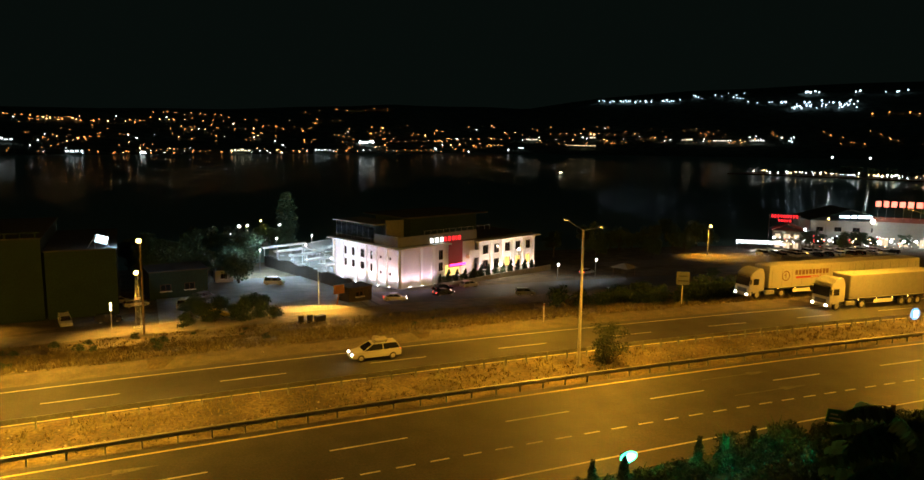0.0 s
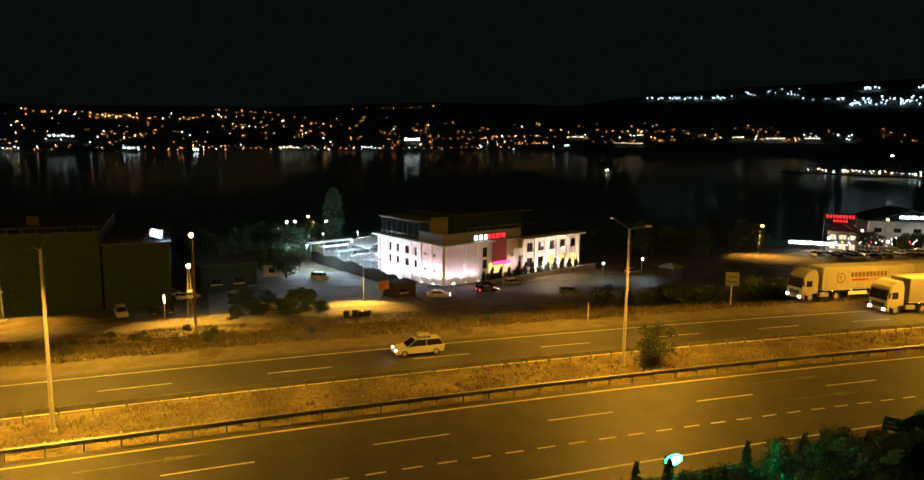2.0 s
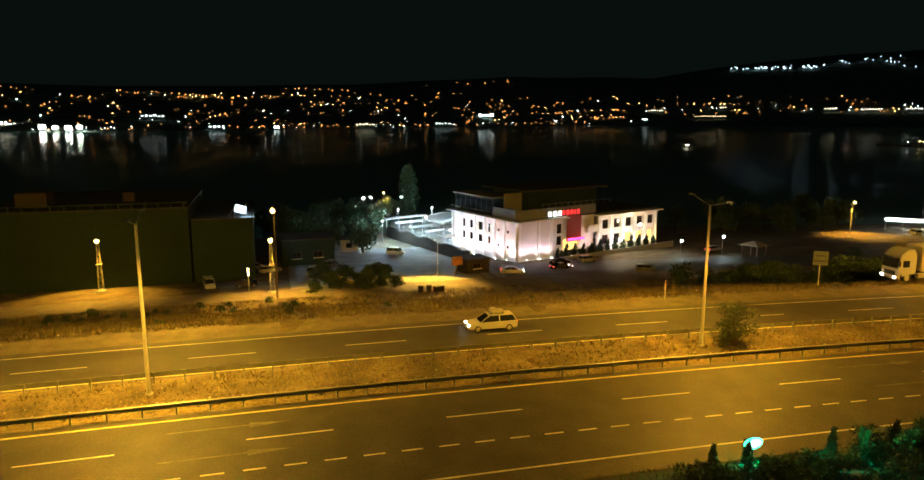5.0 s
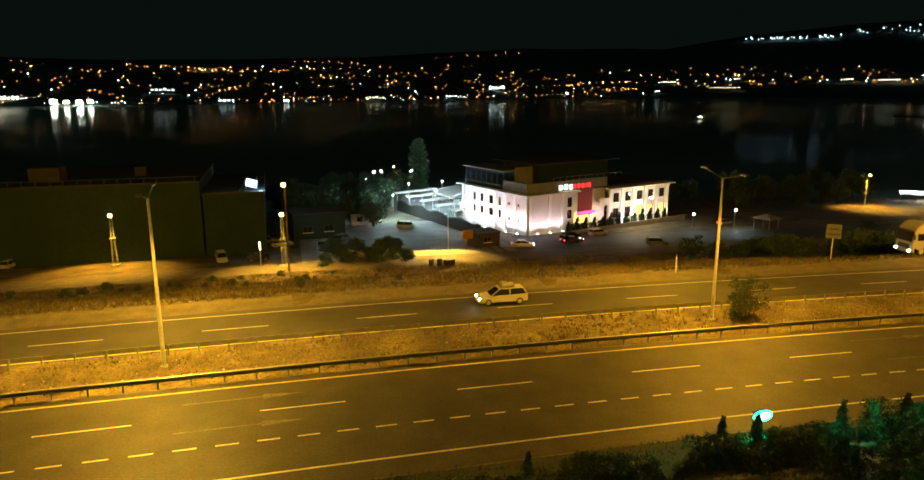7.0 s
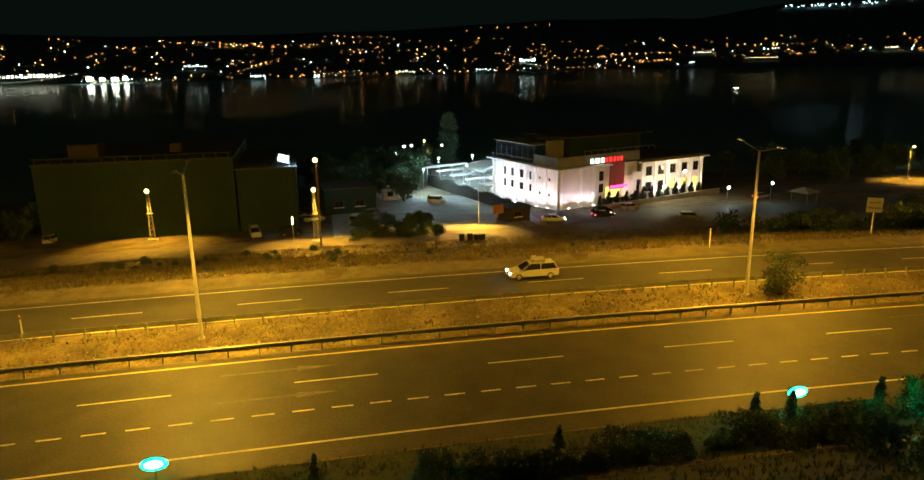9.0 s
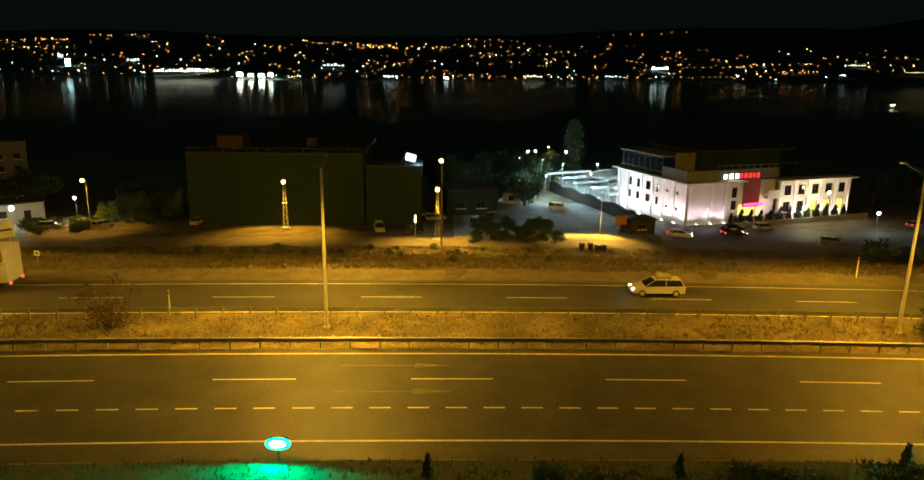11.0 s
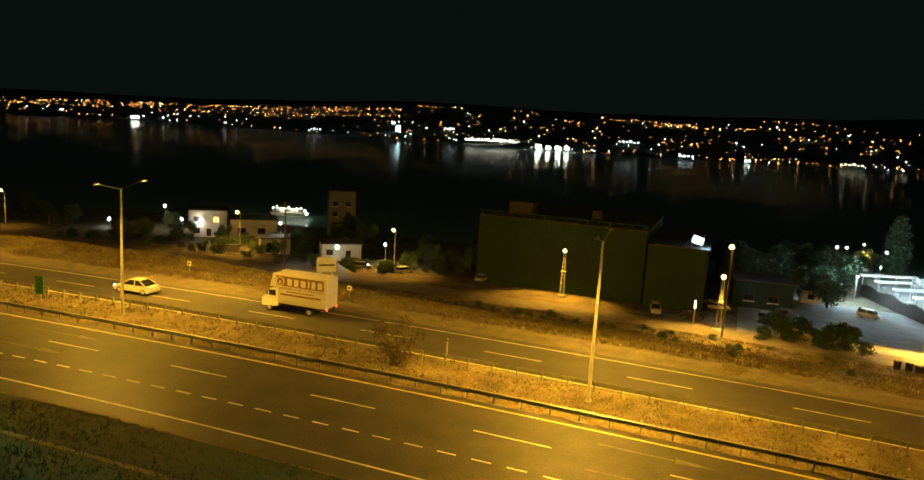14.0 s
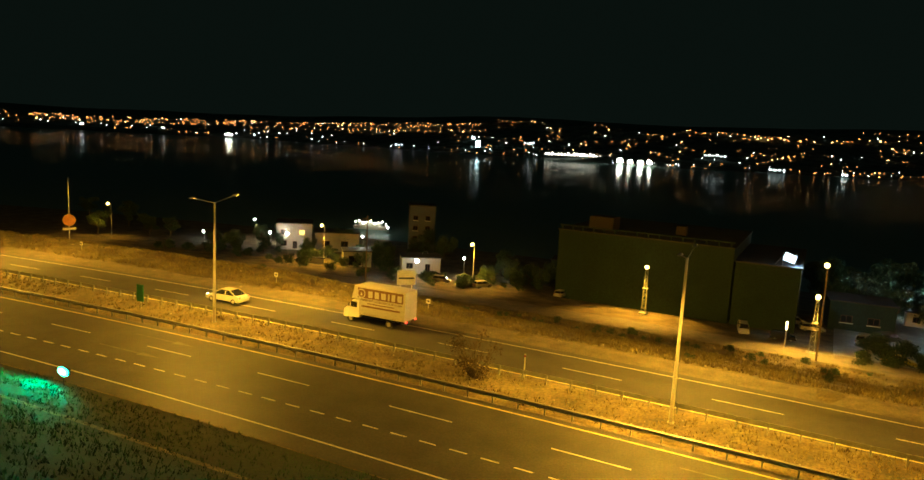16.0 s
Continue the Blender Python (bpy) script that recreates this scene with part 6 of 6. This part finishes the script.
def boat(x, y, w, label):
    t = thing("lit_boat", pose(x, y, -15.9, 0, 0, 20), label, "boat", "lit boats")
    bm = B()
    extrude_profile(bm, ((-w / 2, 0.9), (-w / 2 + 0.8, -0.2), (w / 2 - 1.6, -0.2), (w / 2, 1.1)), 1.9)
    part("hull", bm, M_WHITE, t)
    bm = B()
    box(bm, (-0.6, 0, 1.7), (w * 0.6, 3.0, 1.5), bevel=0.1)
    part("cabin", bm, M_WHITE, t)
    bm = B()
    for k in range(9):
        bmesh.ops.create_icosphere(bm, subdivisions=1, radius=0.3, matrix=Matrix.Translation((-w * 0.42 + k * w * 0.105, -1.9, 2.5 + 0.5 * math.sin(k * 2.1))))
    part("lamps", bm, glow("boat_lamps", (1, 0.92, 0.75), 14), t)


boat(-150.0, 212.0, 14, "white moored boat hung with bright lamps")
boat(479.0, 715.0, 7, "small boat with a blue-white lamp on the lake")

# ---------------------------------------------------------------- restaurants on the right
def build_restaurants():
    k = box_building("timber_kiosk", 194.0, 161.0, -52, 9, 8, 6.2, M_CREAM, "two-storey timber kiosk with glowing windows and a red roof", roof=M_BROWN,
                     openings=[(0.8, 2.6, 0.4, 2.4), (3.4, 5.6, 0.4, 2.4), (6.4, 8.2, 0.4, 2.4), (0.8, 2.6, 3.6, 5.2), (3.4, 5.6, 3.6, 5.2), (6.4, 8.2, 3.6, 5.2)], lit=(0, 1, 2, 3, 4, 5), category="kiosk")
    pitched(k, 9, 8, 6.4, 2.2, M_TILE)
    a = box_building("restaurant_hall", 214.5, 162.5, -34, 27, 18, 9.0, M_DARKSTUCCO, "large pale restaurant hall with a wide gabled roof", openings=[(2 + 6 * i, 5 + 6 * i, 0.5, 3.4) for i in range(4)] + [(2 + 6 * i, 4.4 + 6 * i, 5.2, 6.8) for i in range(4)])
    pitched(a, 26, 18, 9.2, 4.0, M_UNLITWALL)
    letter_blocks(a, glow("blue_white_sign", (0.7, 0.8, 1.0), 6), 9, 20, -0.6, 10.6, 0.9, (6, 3, 8), "sign_block", 0.2)
    b = box_building("red_roof_restaurant", 231.5, 151.0, -50, 34, 20, 8.8, M_DARKSTUCCO, "long restaurant with a red roof under a big red sign", roof=M_TILE,
                     openings=[(2 + 6 * i, 5 + 6 * i, 0.5, 3.4) for i in range(5)], lit=(0, 1, 2, 3))
    bm = B()
    box(bm, (17, 0.5, 9.4), (34, 0.6, 2.0))
    part("red_fascia", bm, M_TILE, b)
    letter_blocks(b, G_REDWHITE, 0.0, 14.0, -0.4, 15.0, 2.0, (1, 0.9, 1, 1, 1, 1.1), "big_red_sign_block", 0.3)
    bm = B()
    for i in range(6):
        box(bm, (1.0 + 2.5 * i, 0, 12.2), (0.12, 0.12, 4.4))
    part("sign_frame", bm, M_ZINC, b)
    t = thing("red_sign", pose(205.5, 166.0, -7.5, 0, 0, -50), "small red glowing sign on a frame", "sign")
    letter_blocks(t, G_REDSIGN, -4.2, 4.2, 0, 2.4, 1.1, (0.6,) * 9, "upper_sign_block", 0.2)
    letter_blocks(t, G_REDSIGN, -2, 2.2, 0, 0.9, 0.8, (0.6,) * 5, "lower_sign_block", 0.2)
    bm = B()
    for x in (-4.8, 4.8):
        tube(bm, (x, 0.2, -8.5), (x, 0.2, 3.0), 0.12)
    part("frame", bm, M_ZINC, t)
    # awning with strings of bulbs
    t = thing("market_awning", scaled(on_ground(181.0, 163.0, -42), 0.78), "long white awning edged with bright bulbs", "awning")
    bm = B()
    box(bm, (8, 2, 3.2), (18, 5, 0.15), bevel=0.03)
    part("canopy", bm, M_WHITE, t)
    for x in (-0.6, 5, 11, 16.6):
        bm = B()
        tube(bm, (x, -0.3, -0.2), (x, -0.3, 3.1), 0.07)
        part("post", bm, M_ZINC, t)
    bm = B()
    for i in range(34):
        for yy in (-0.4, 0.8, 2.0):
            bmesh.ops.create_icosphere(bm, subdivisions=1, radius=0.13, matrix=Matrix.Translation((-0.8 + i * 0.54, yy, 3.0 + 0.12 * ((i * 5) % 4) + 0.3 * yy)))
    part("bulbs", bm, glow("market_bulbs", (0.95, 0.98, 1.0), 14), t)
    lamp("POINT", "awning_light", tuple(on_ground(180.5, 163.5, -42) @ Vector((8, 0.5, 2.4))), 2500, (0.95, 0.97, 1.0), size=0.5)
    flood_post(186, 154, 4.5, 2500, (0.95, 0.97, 1), (182, 150, -15))
    flood_post(226, 148, 9, 6000, COOL, (231, 158, -10), size=0.7)
    flood_post(240, 136, 7, 4000, COOL, (238, 150, -10), size=0.5)
    flood_post(207, 159, 6, 1500, COOL, (210, 172, -10))
    for i in range(10):
        x, y = 206 + 3.2 * i, 158 - 2.2 * i
        flood_post(x, y, 2.6, 120 if i % 3 == 0 else 0, WARM if i % 2 else COOL, (x, y - 3, -15), label="low garden lamp before the restaurants", size=0.35)


build_restaurants()
rs = random.Random(17)
dots = [(Vector((rs.uniform(193, 246), 0, 0)), rs.uniform(0.09, 0.24)) for _ in range(120)]
for p, _ in dots:
    p.y = 158 - (p.x - 193) * 0.62 + rs.uniform(-5, 5)
    p.z = gz(p.x, p.y) + rs.uniform(1.5, 4.5)
light_dots("stall_lights_white", (0.9, 0.95, 1.0), 5, dots[:60], "many small white lamps among the restaurant stalls")
light_dots("stall_lights_warm", (1.0, 0.62, 0.3), 9, dots[60:100], "many small warm lamps among the restaurant stalls")
light_dots("stall_lights_red", (1.0, 0.05, 0.05), 6, dots[100:], "many small red lamps among the restaurant stalls")


def open_canopy(x, y, rz):
    """A small pavilion: four posts under a low pyramid roof."""
    t = thing("garden_canopy", on_ground(x, y, rz), "small open garden canopy with a pale pyramid roof", "canopy")
    for a in (-1.8, 1.8):
        for b in (-1.8, 1.8):
            bm = B()
            tube(bm, (a, b, -0.2), (a, b, 2.5), 0.07, None, 6)
            part("post", bm, M_WOODPOLE, t)
    bm = B()
    box(bm, (0, 0, 2.95), (4.8, 4.8, 0.9), taper=(0.15, 0.15))
    part("roof", bm, M_CREAM, t)


for x, y, h in ((89.4, 133.0, 3.4), (98.8, 131.0, 4.2)):
    flood_post(x, y, h, 260, COOL, (x, y - 4, -14), label="slim garden post with a white lamp beside the hall", size=0.26)
open_canopy(104.5, 127.5, 20)


def build_peninsula():
    bm = B()
    pts = [(735, 690), (760, 640), (800, 455), (960, 380), (1200, 500), (950, 760)]
    top = [bm.verts.new((x, y, -14.6)) for x, y in pts]
    bot = [bm.verts.new((x, y, -17)) for x, y in pts]
    bm.faces.new(top)
    for k in range(6):
        bm.faces.new((top[k], bot[k], bot[(k + 1) % 6], top[(k + 1) % 6]))
    bmesh.ops.recalc_face_normals(bm, faces=bm.faces)
    solid("peninsula", bm, M_EARTH, "low wooded spit of land reaching into the lake", "peninsula")
    r = random.Random(8)
    dots = []
    for k in range(70):
        f = r.random()
        p = Vector((758, 668, -13)).lerp(Vector((806, 462, -13)), f) + Vector((r.uniform(0, 25), r.uniform(0, 15), r.uniform(0, 3.5)))
        dots.append((p, r.uniform(0.4, 1.0)))
    light_dots("spit_lights", (0.85, 0.95, 1.0), 9, dots[:45], "many white lamps along the spit's promenade")
    light_dots("spit_lights_warm", (1.0, 0.6, 0.25), 9, dots[45:], "many amber lamps along the spit's promenade")
    for k in range(16):
        f = k / 15
        p = Vector((800, 590, -14.8)).lerp(Vector((830, 462, -14.8)), f)
        plant("spit_tree", "round", k, scaled(pose(p.x + r.uniform(-12, 22), p.y + r.uniform(-6, 20), -14.8, 0, 0, 40 * k), r.uniform(1.2, 2.0)), "leafy tree on the spit, faintly lit", "tree", "spit trees")
    for x, y in ((776, 566), (799, 533)):
        flood_post(x, y, 24, 12000, COOL, (x - 5, y - 5, -14), base=-14.7, label="tall mast with a bright floodlight on the spit", size=1.0)


build_peninsula()

# ---------------------------------------------------------------- trees and shrubs
plant("poplar", "poplar", 0, scaled(pose(42.6, 211, -15.6), 1.75, 1.02), "tall slender poplar standing by the lake", "tree")
rng = random.Random(21)


def grove(n, x0, x1, y0, y1, k0, k1, kinds, label, group, base=None):
    for i in range(n):
        x, y = rng.uniform(x0, x1), rng.uniform(y0, y1)
        kind = rng.choice(kinds)
        plant("tree", kind, i, scaled(pose(x, y, (base if base is not None else gz(x, y)) - 0.1, 0, 0, rng.uniform(0, 360)), rng.uniform(k0, k1)), label, "tree", group)


grove(14, 4, 25, 158, 182, 0.8, 1.3, ("willow", "round"), "leafy tree at the edge of the car park", "car park trees")
grove(18, -2, 28, 178, 212, 1.0, 1.5, ("round",), "dark leafy tree near the shore", "shore trees")
grove(8, 24, 44, 214, 240, 0.8, 1.2, ("round", "willow"), "tree in the shore garden lit by warm lamps", "garden trees", -15.6)
grove(18, 58, 104, 178, 205, 0.9, 1.3, ("round",), "dark leafy tree behind the event hall", "hall trees", -15.6)
grove(22, 98, 180, 158, 190, 0.8, 1.3, ("round", "willow"), "dark leafy tree beside the lakeside lane", "lane trees", -15.0)
grove(14, 200, 236, 138, 160, 0.55, 0.95, ("round",), "tree in front of the restaurants", "restaurant trees")
grove(10, -70, -48, 138, 160, 0.6, 1.0, ("willow", "round"), "tree in the yard behind the service road", "yard trees")
grove(12, -160, -84, 142, 172, 0.6, 1.1, ("round", "willow"), "garden tree among lakeside houses", "house trees")
grove(14, -146, -96, 128, 142, 0.45, 0.75, ("round", "willow"), "garden tree before the lakeside houses", "house trees")
grove(8, -240, -160, 120, 160, 0.7, 1.1, ("round",), "dark tree near the shore", "far shore trees")


def shrubs(n, s0, s1, v0, v1, k0, k1, label, group, seed, joined=False):
    """Single bushes, or a thicket of them joined into one mesh."""
    r = random.Random(seed)
    if joined:
        pts, faces, at = [], [], 0
        for i in range(n):
            s, v, k = r.uniform(s0, s1), r.uniform(v0, v1), r.uniform(k0, k1)
            me = PLANTS["shrub"][i % 4][1]
            co = np.empty(len(me.vertices) * 3)
            me.vertices.foreach_get("co", co)
            co = co.reshape(-1, 4, 3)[::2].copy()
            mid = co.mean(axis=1, keepdims=True)
            co = ((co - mid) * 1.35 + mid) * (k, k, k * r.uniform(0.7, 1.1))
            p = rd(s, v, zg(v, s) - 0.1)
            co += (p.x, p.y, p.z)
            pts.append(co.reshape(-1, 3))
            q = np.arange(len(co) * 4).reshape(-1, 4) + at
            faces += q.tolist()
            at += len(co) * 4
        me = bpy.data.meshes.new("thicket")
        me.from_pydata(np.concatenate(pts).tolist(), [], faces)
        me.materials.append(M_LEAF)
        return tagged(new("thicket", me), label, "bushes", kind="stuff")
    for i in range(n):
        s, v = r.uniform(s0, s1), r.uniform(v0, v1)
        p = rd(s, v, zg(v, s) - 0.1)
        k = r.uniform(k0, k1)
        plant("shrub", "shrub", i, scaled(Matrix.Translation(p) @ pose(0, 0, 0, 0, 0, r.uniform(0, 360)), k, k * r.uniform(0.7, 1.1)), label, "shrub", group)


shrubs(75, -160, 14, 57, 65.5, 0.35, 0.8, "scrubby shrubs along the service road verge", "verge shrubs", 1, joined=True)
shrubs(26, 5, 18, 71, 88, 1.0, 2.0, "dense dark shrub before the car park", "car park shrubs", 2)
shrubs(140, 60, 130, 27, 62, 1.2, 2.3, "dark bushes on the slope behind parked lorries", "slope bushes", 3, joined=True)
shrubs(90, 108, 205, 50, 96, 1.0, 1.8, "dark bushes on the slope below the highway", "slope bushes", 4, joined=True)
shrubs(16, -80, 40, 30, 60, 0.3, 0.6, "small dry shrub on the bank", "bank shrubs", 5)
shrubs(110, 27.5, 85, -20, -14.3, 0.65, 0.95, "dense dark hedge bush on the near bank", "hedge bushes", 6)
shrubs(50, 3, 24, -20, -16.8, 0.45, 0.7, "low dark bush on the near bank", "hedge bushes", 7)
shrubs(70, -130, -45, 79, 104, 0.9, 1.7, "dark bushes in the gardens below the highway", "garden bushes", 8, joined=True)
shrubs(300, 17, 88, -33, -17.6, 0.65, 1.0, "dense dark hedge covering the near bank below the terrace", "hedge bushes", 12, joined=True)
shrubs(16, 22.8, 30, -17.2, -14.9, 0.4, 0.6, "low hedge bush beside a green floodlight", "hedge bushes", 9)
r6 = random.Random(6)
for k in range(9):
    s, v = 21.0 + k * 1.9 + r6.uniform(-0.5, 0.5), -14.6 + r6.uniform(-0.6, 0.4)
    if abs(s - 25.6) < 1.3:
        continue
    plant("hedge_conifer", "cypress", k, scaled(Matrix.Translation(rd(s, v, zg(v) - 0.1)), r6.uniform(0.5, 0.75)), "small dark conifer rising from the hedge", "conifer", "hedge conifers")
for k, s in enumerate((-0.5, 10.5)):
    plant("hedge_conifer", "cypress", k, scaled(Matrix.Translation(rd(s, -15.6, zg(-15.6) - 0.1)), 0.5), "small dark conifer on the near bank", "conifer", "hedge conifers")


def green_flood(s, v):
    p = rd(s, v, zg(v))
    t = thing("green_floodlight", Matrix.Translation(p), "green floodlight on a short stake in the grass", "floodlight", "green floodlights")
    bm = B()
    tube(bm, (0, 0, -0.2), (0, 0, 0.75), 0.04)
    part("stake", bm, M_BLACK, t)
    bm = B()
    box(bm, (0, 0.16, 0.98), (0.9, 0.2, 0.5), bevel=0.06)
    part("housing", bm, M_BLACK, t)
    # lens and bulb are oversized: the lamp's glare is built into their shape
    bm = B()
    bmesh.ops.create_icosphere(bm, subdivisions=3, radius=0.34, matrix=Matrix.Translation((0, -0.02, 0.98)) @ Matrix.Diagonal((1.75, 0.35, 0.95, 1)))
    part("lens", bm, G_GREEN, t, "glowing green lens widened to imitate glare")
    bm = B()
    bmesh.ops.create_icosphere(bm, subdivisions=2, radius=0.27, matrix=Matrix.Translation((0, -0.05, 1.0)) @ Matrix.Diagonal((1.7, 0.5, 0.85, 1)))
    part("bulb", bm, G_GREENCORE, t, "whitish green core of the glare")
    e = Vector((p.x, p.y - 0.5, p.z + 1.0))
    lamp("SPOT", "green_flood_light", e, 3000, GREEN, aim=(e.x - 1.0, e.y - 6, e.z - 0.3), size=0.15, angle=170, blend=0.3)


for s, v in ((24.6, -13.05), (-7.6, -12.75), (-45.0, -13.6), (-84, -13.3)):
    green_flood(s, v)


def frond_tree():
    """A tree of heaven close to the terrace: arching stalks with drooping paired leaflets."""
    t = thing("frond_tree", pose(15.0, 8.9, 10.0), "tree with long feathery drooping fronds beside the terrace", "tree")
    bm = B()
    tube(bm, (0, 0, -4), (0.1, 0.1, 2.4), 0.12, 0.05)
    part("trunk", bm, M_BARK, t)
    r = random.Random(3)
    for k in range(26):
        bm = B()
        a = r.uniform(0, 6.3) if k > 2 else (2.5, 2.9, 3.4)[k]
        l, lift = r.uniform(0.9, 1.5), r.uniform(0.0, 0.6)
        z0 = r.uniform(0.4, 2.3) if k > 2 else 2.35 - 0.3 * k
        prev = None
        for i in range(12):
            f = i / 11
            p = Vector((math.cos(a) * l * f, math.sin(a) * l * f, z0 + lift * f - 0.5 * f * f))
            if prev:
                tube(bm, prev, p, 0.012, None, 4)
                fw = Vector((math.cos(a), math.sin(a), 0)) * 0.085
                for sg in (-1, 1):
                    e = p + Vector((-math.sin(a) * sg * 0.6, math.cos(a) * sg * 0.6, -0.75 + r.uniform(-0.15, 0.15))) * 0.5 * (1 - 0.45 * f)
                    m1, m2 = p.lerp(e, 0.3), p.lerp(e, 0.7)
                    bm.faces.new([bm.verts.new(q) for q in (p, m1 + fw * 0.9, m2 + fw * 0.7, e, m2 - fw * 0.7, m1 - fw * 0.9)])
            prev = p
        # the paler leaf stands in for lamplight that doesn't reach the fronds
        part("frond", bm, M_LEAF2, t)


frond_tree()


def spiky_plant(s, v, k, seed):
    """A clump of long arching blades."""
    r = random.Random(seed)
    t = thing("spiky_plant", scaled(Matrix.Translation(rd(s, v, zg(v))), k), "spiky-leaved plant above the hedge, pale to look green-lit", "plant", "spiky plants")
    bm = B()
    for _ in range(34):
        a, l, up = r.uniform(0, 6.3), r.uniform(0.5, 1.0), r.uniform(0.6, 1.5)
        d, side = Vector((math.cos(a), math.sin(a), 0)), Vector((-math.sin(a), math.cos(a), 0)) * 0.035
        o = Vector((r.uniform(-0.1, 0.1), r.uniform(-0.1, 0.1), 0.2))
        q = o + d * l * 0.35 + Vector((0, 0, up * 0.8))
        e = o + d * l * 0.8 + Vector((0, 0, up))
        bm.faces.new([bm.verts.new(w) for w in (o - side, o + side, q + side, q - side)])
        bm.faces.new([bm.verts.new(w) for w in (q - side, q + side, e)])
    # pale leaf colour carries part of the green floodlight's brightness
    part("blades", bm, M_LEAF2, t)
    bm = B()
    tube(bm, (0, 0, -0.3), (0, 0, 0.3), 0.08, 0.06, 7)
    part("stem", bm, M_BARK, t)


spiky_plant(29.6, -15.2, 1.2, 51)
spiky_plant(33.7, -14.7, 1.25, 52)
t = thing("bank_sign", Matrix.Translation(rd(38.3, -14.9, zg(-14.9))) @ pose(0, 0, 0, 0, 8, -28), "dark teal sign board leaning above the hedge", "sign", "roadside signs")
bm = B()
box(bm, (0, 0, 1.45), (1.5, 0.06, 0.8), bevel=0.02)
board = part("board", bm, M_SIGNGREEN, t)
for z in (1.3, 1.55):
    bm = B()
    box(bm, (-0.1, -0.04, z), (0.9, 0.02, 0.1))
    part("writing_bar", bm, M_WHITE, board)
for x in (-0.5, 0.5):
    bm = B()
    tube(bm, (x, 0.06, -0.3), (x, 0.06, 1.7), 0.035, None, 6)
    part("leg", bm, M_ZINC, t)
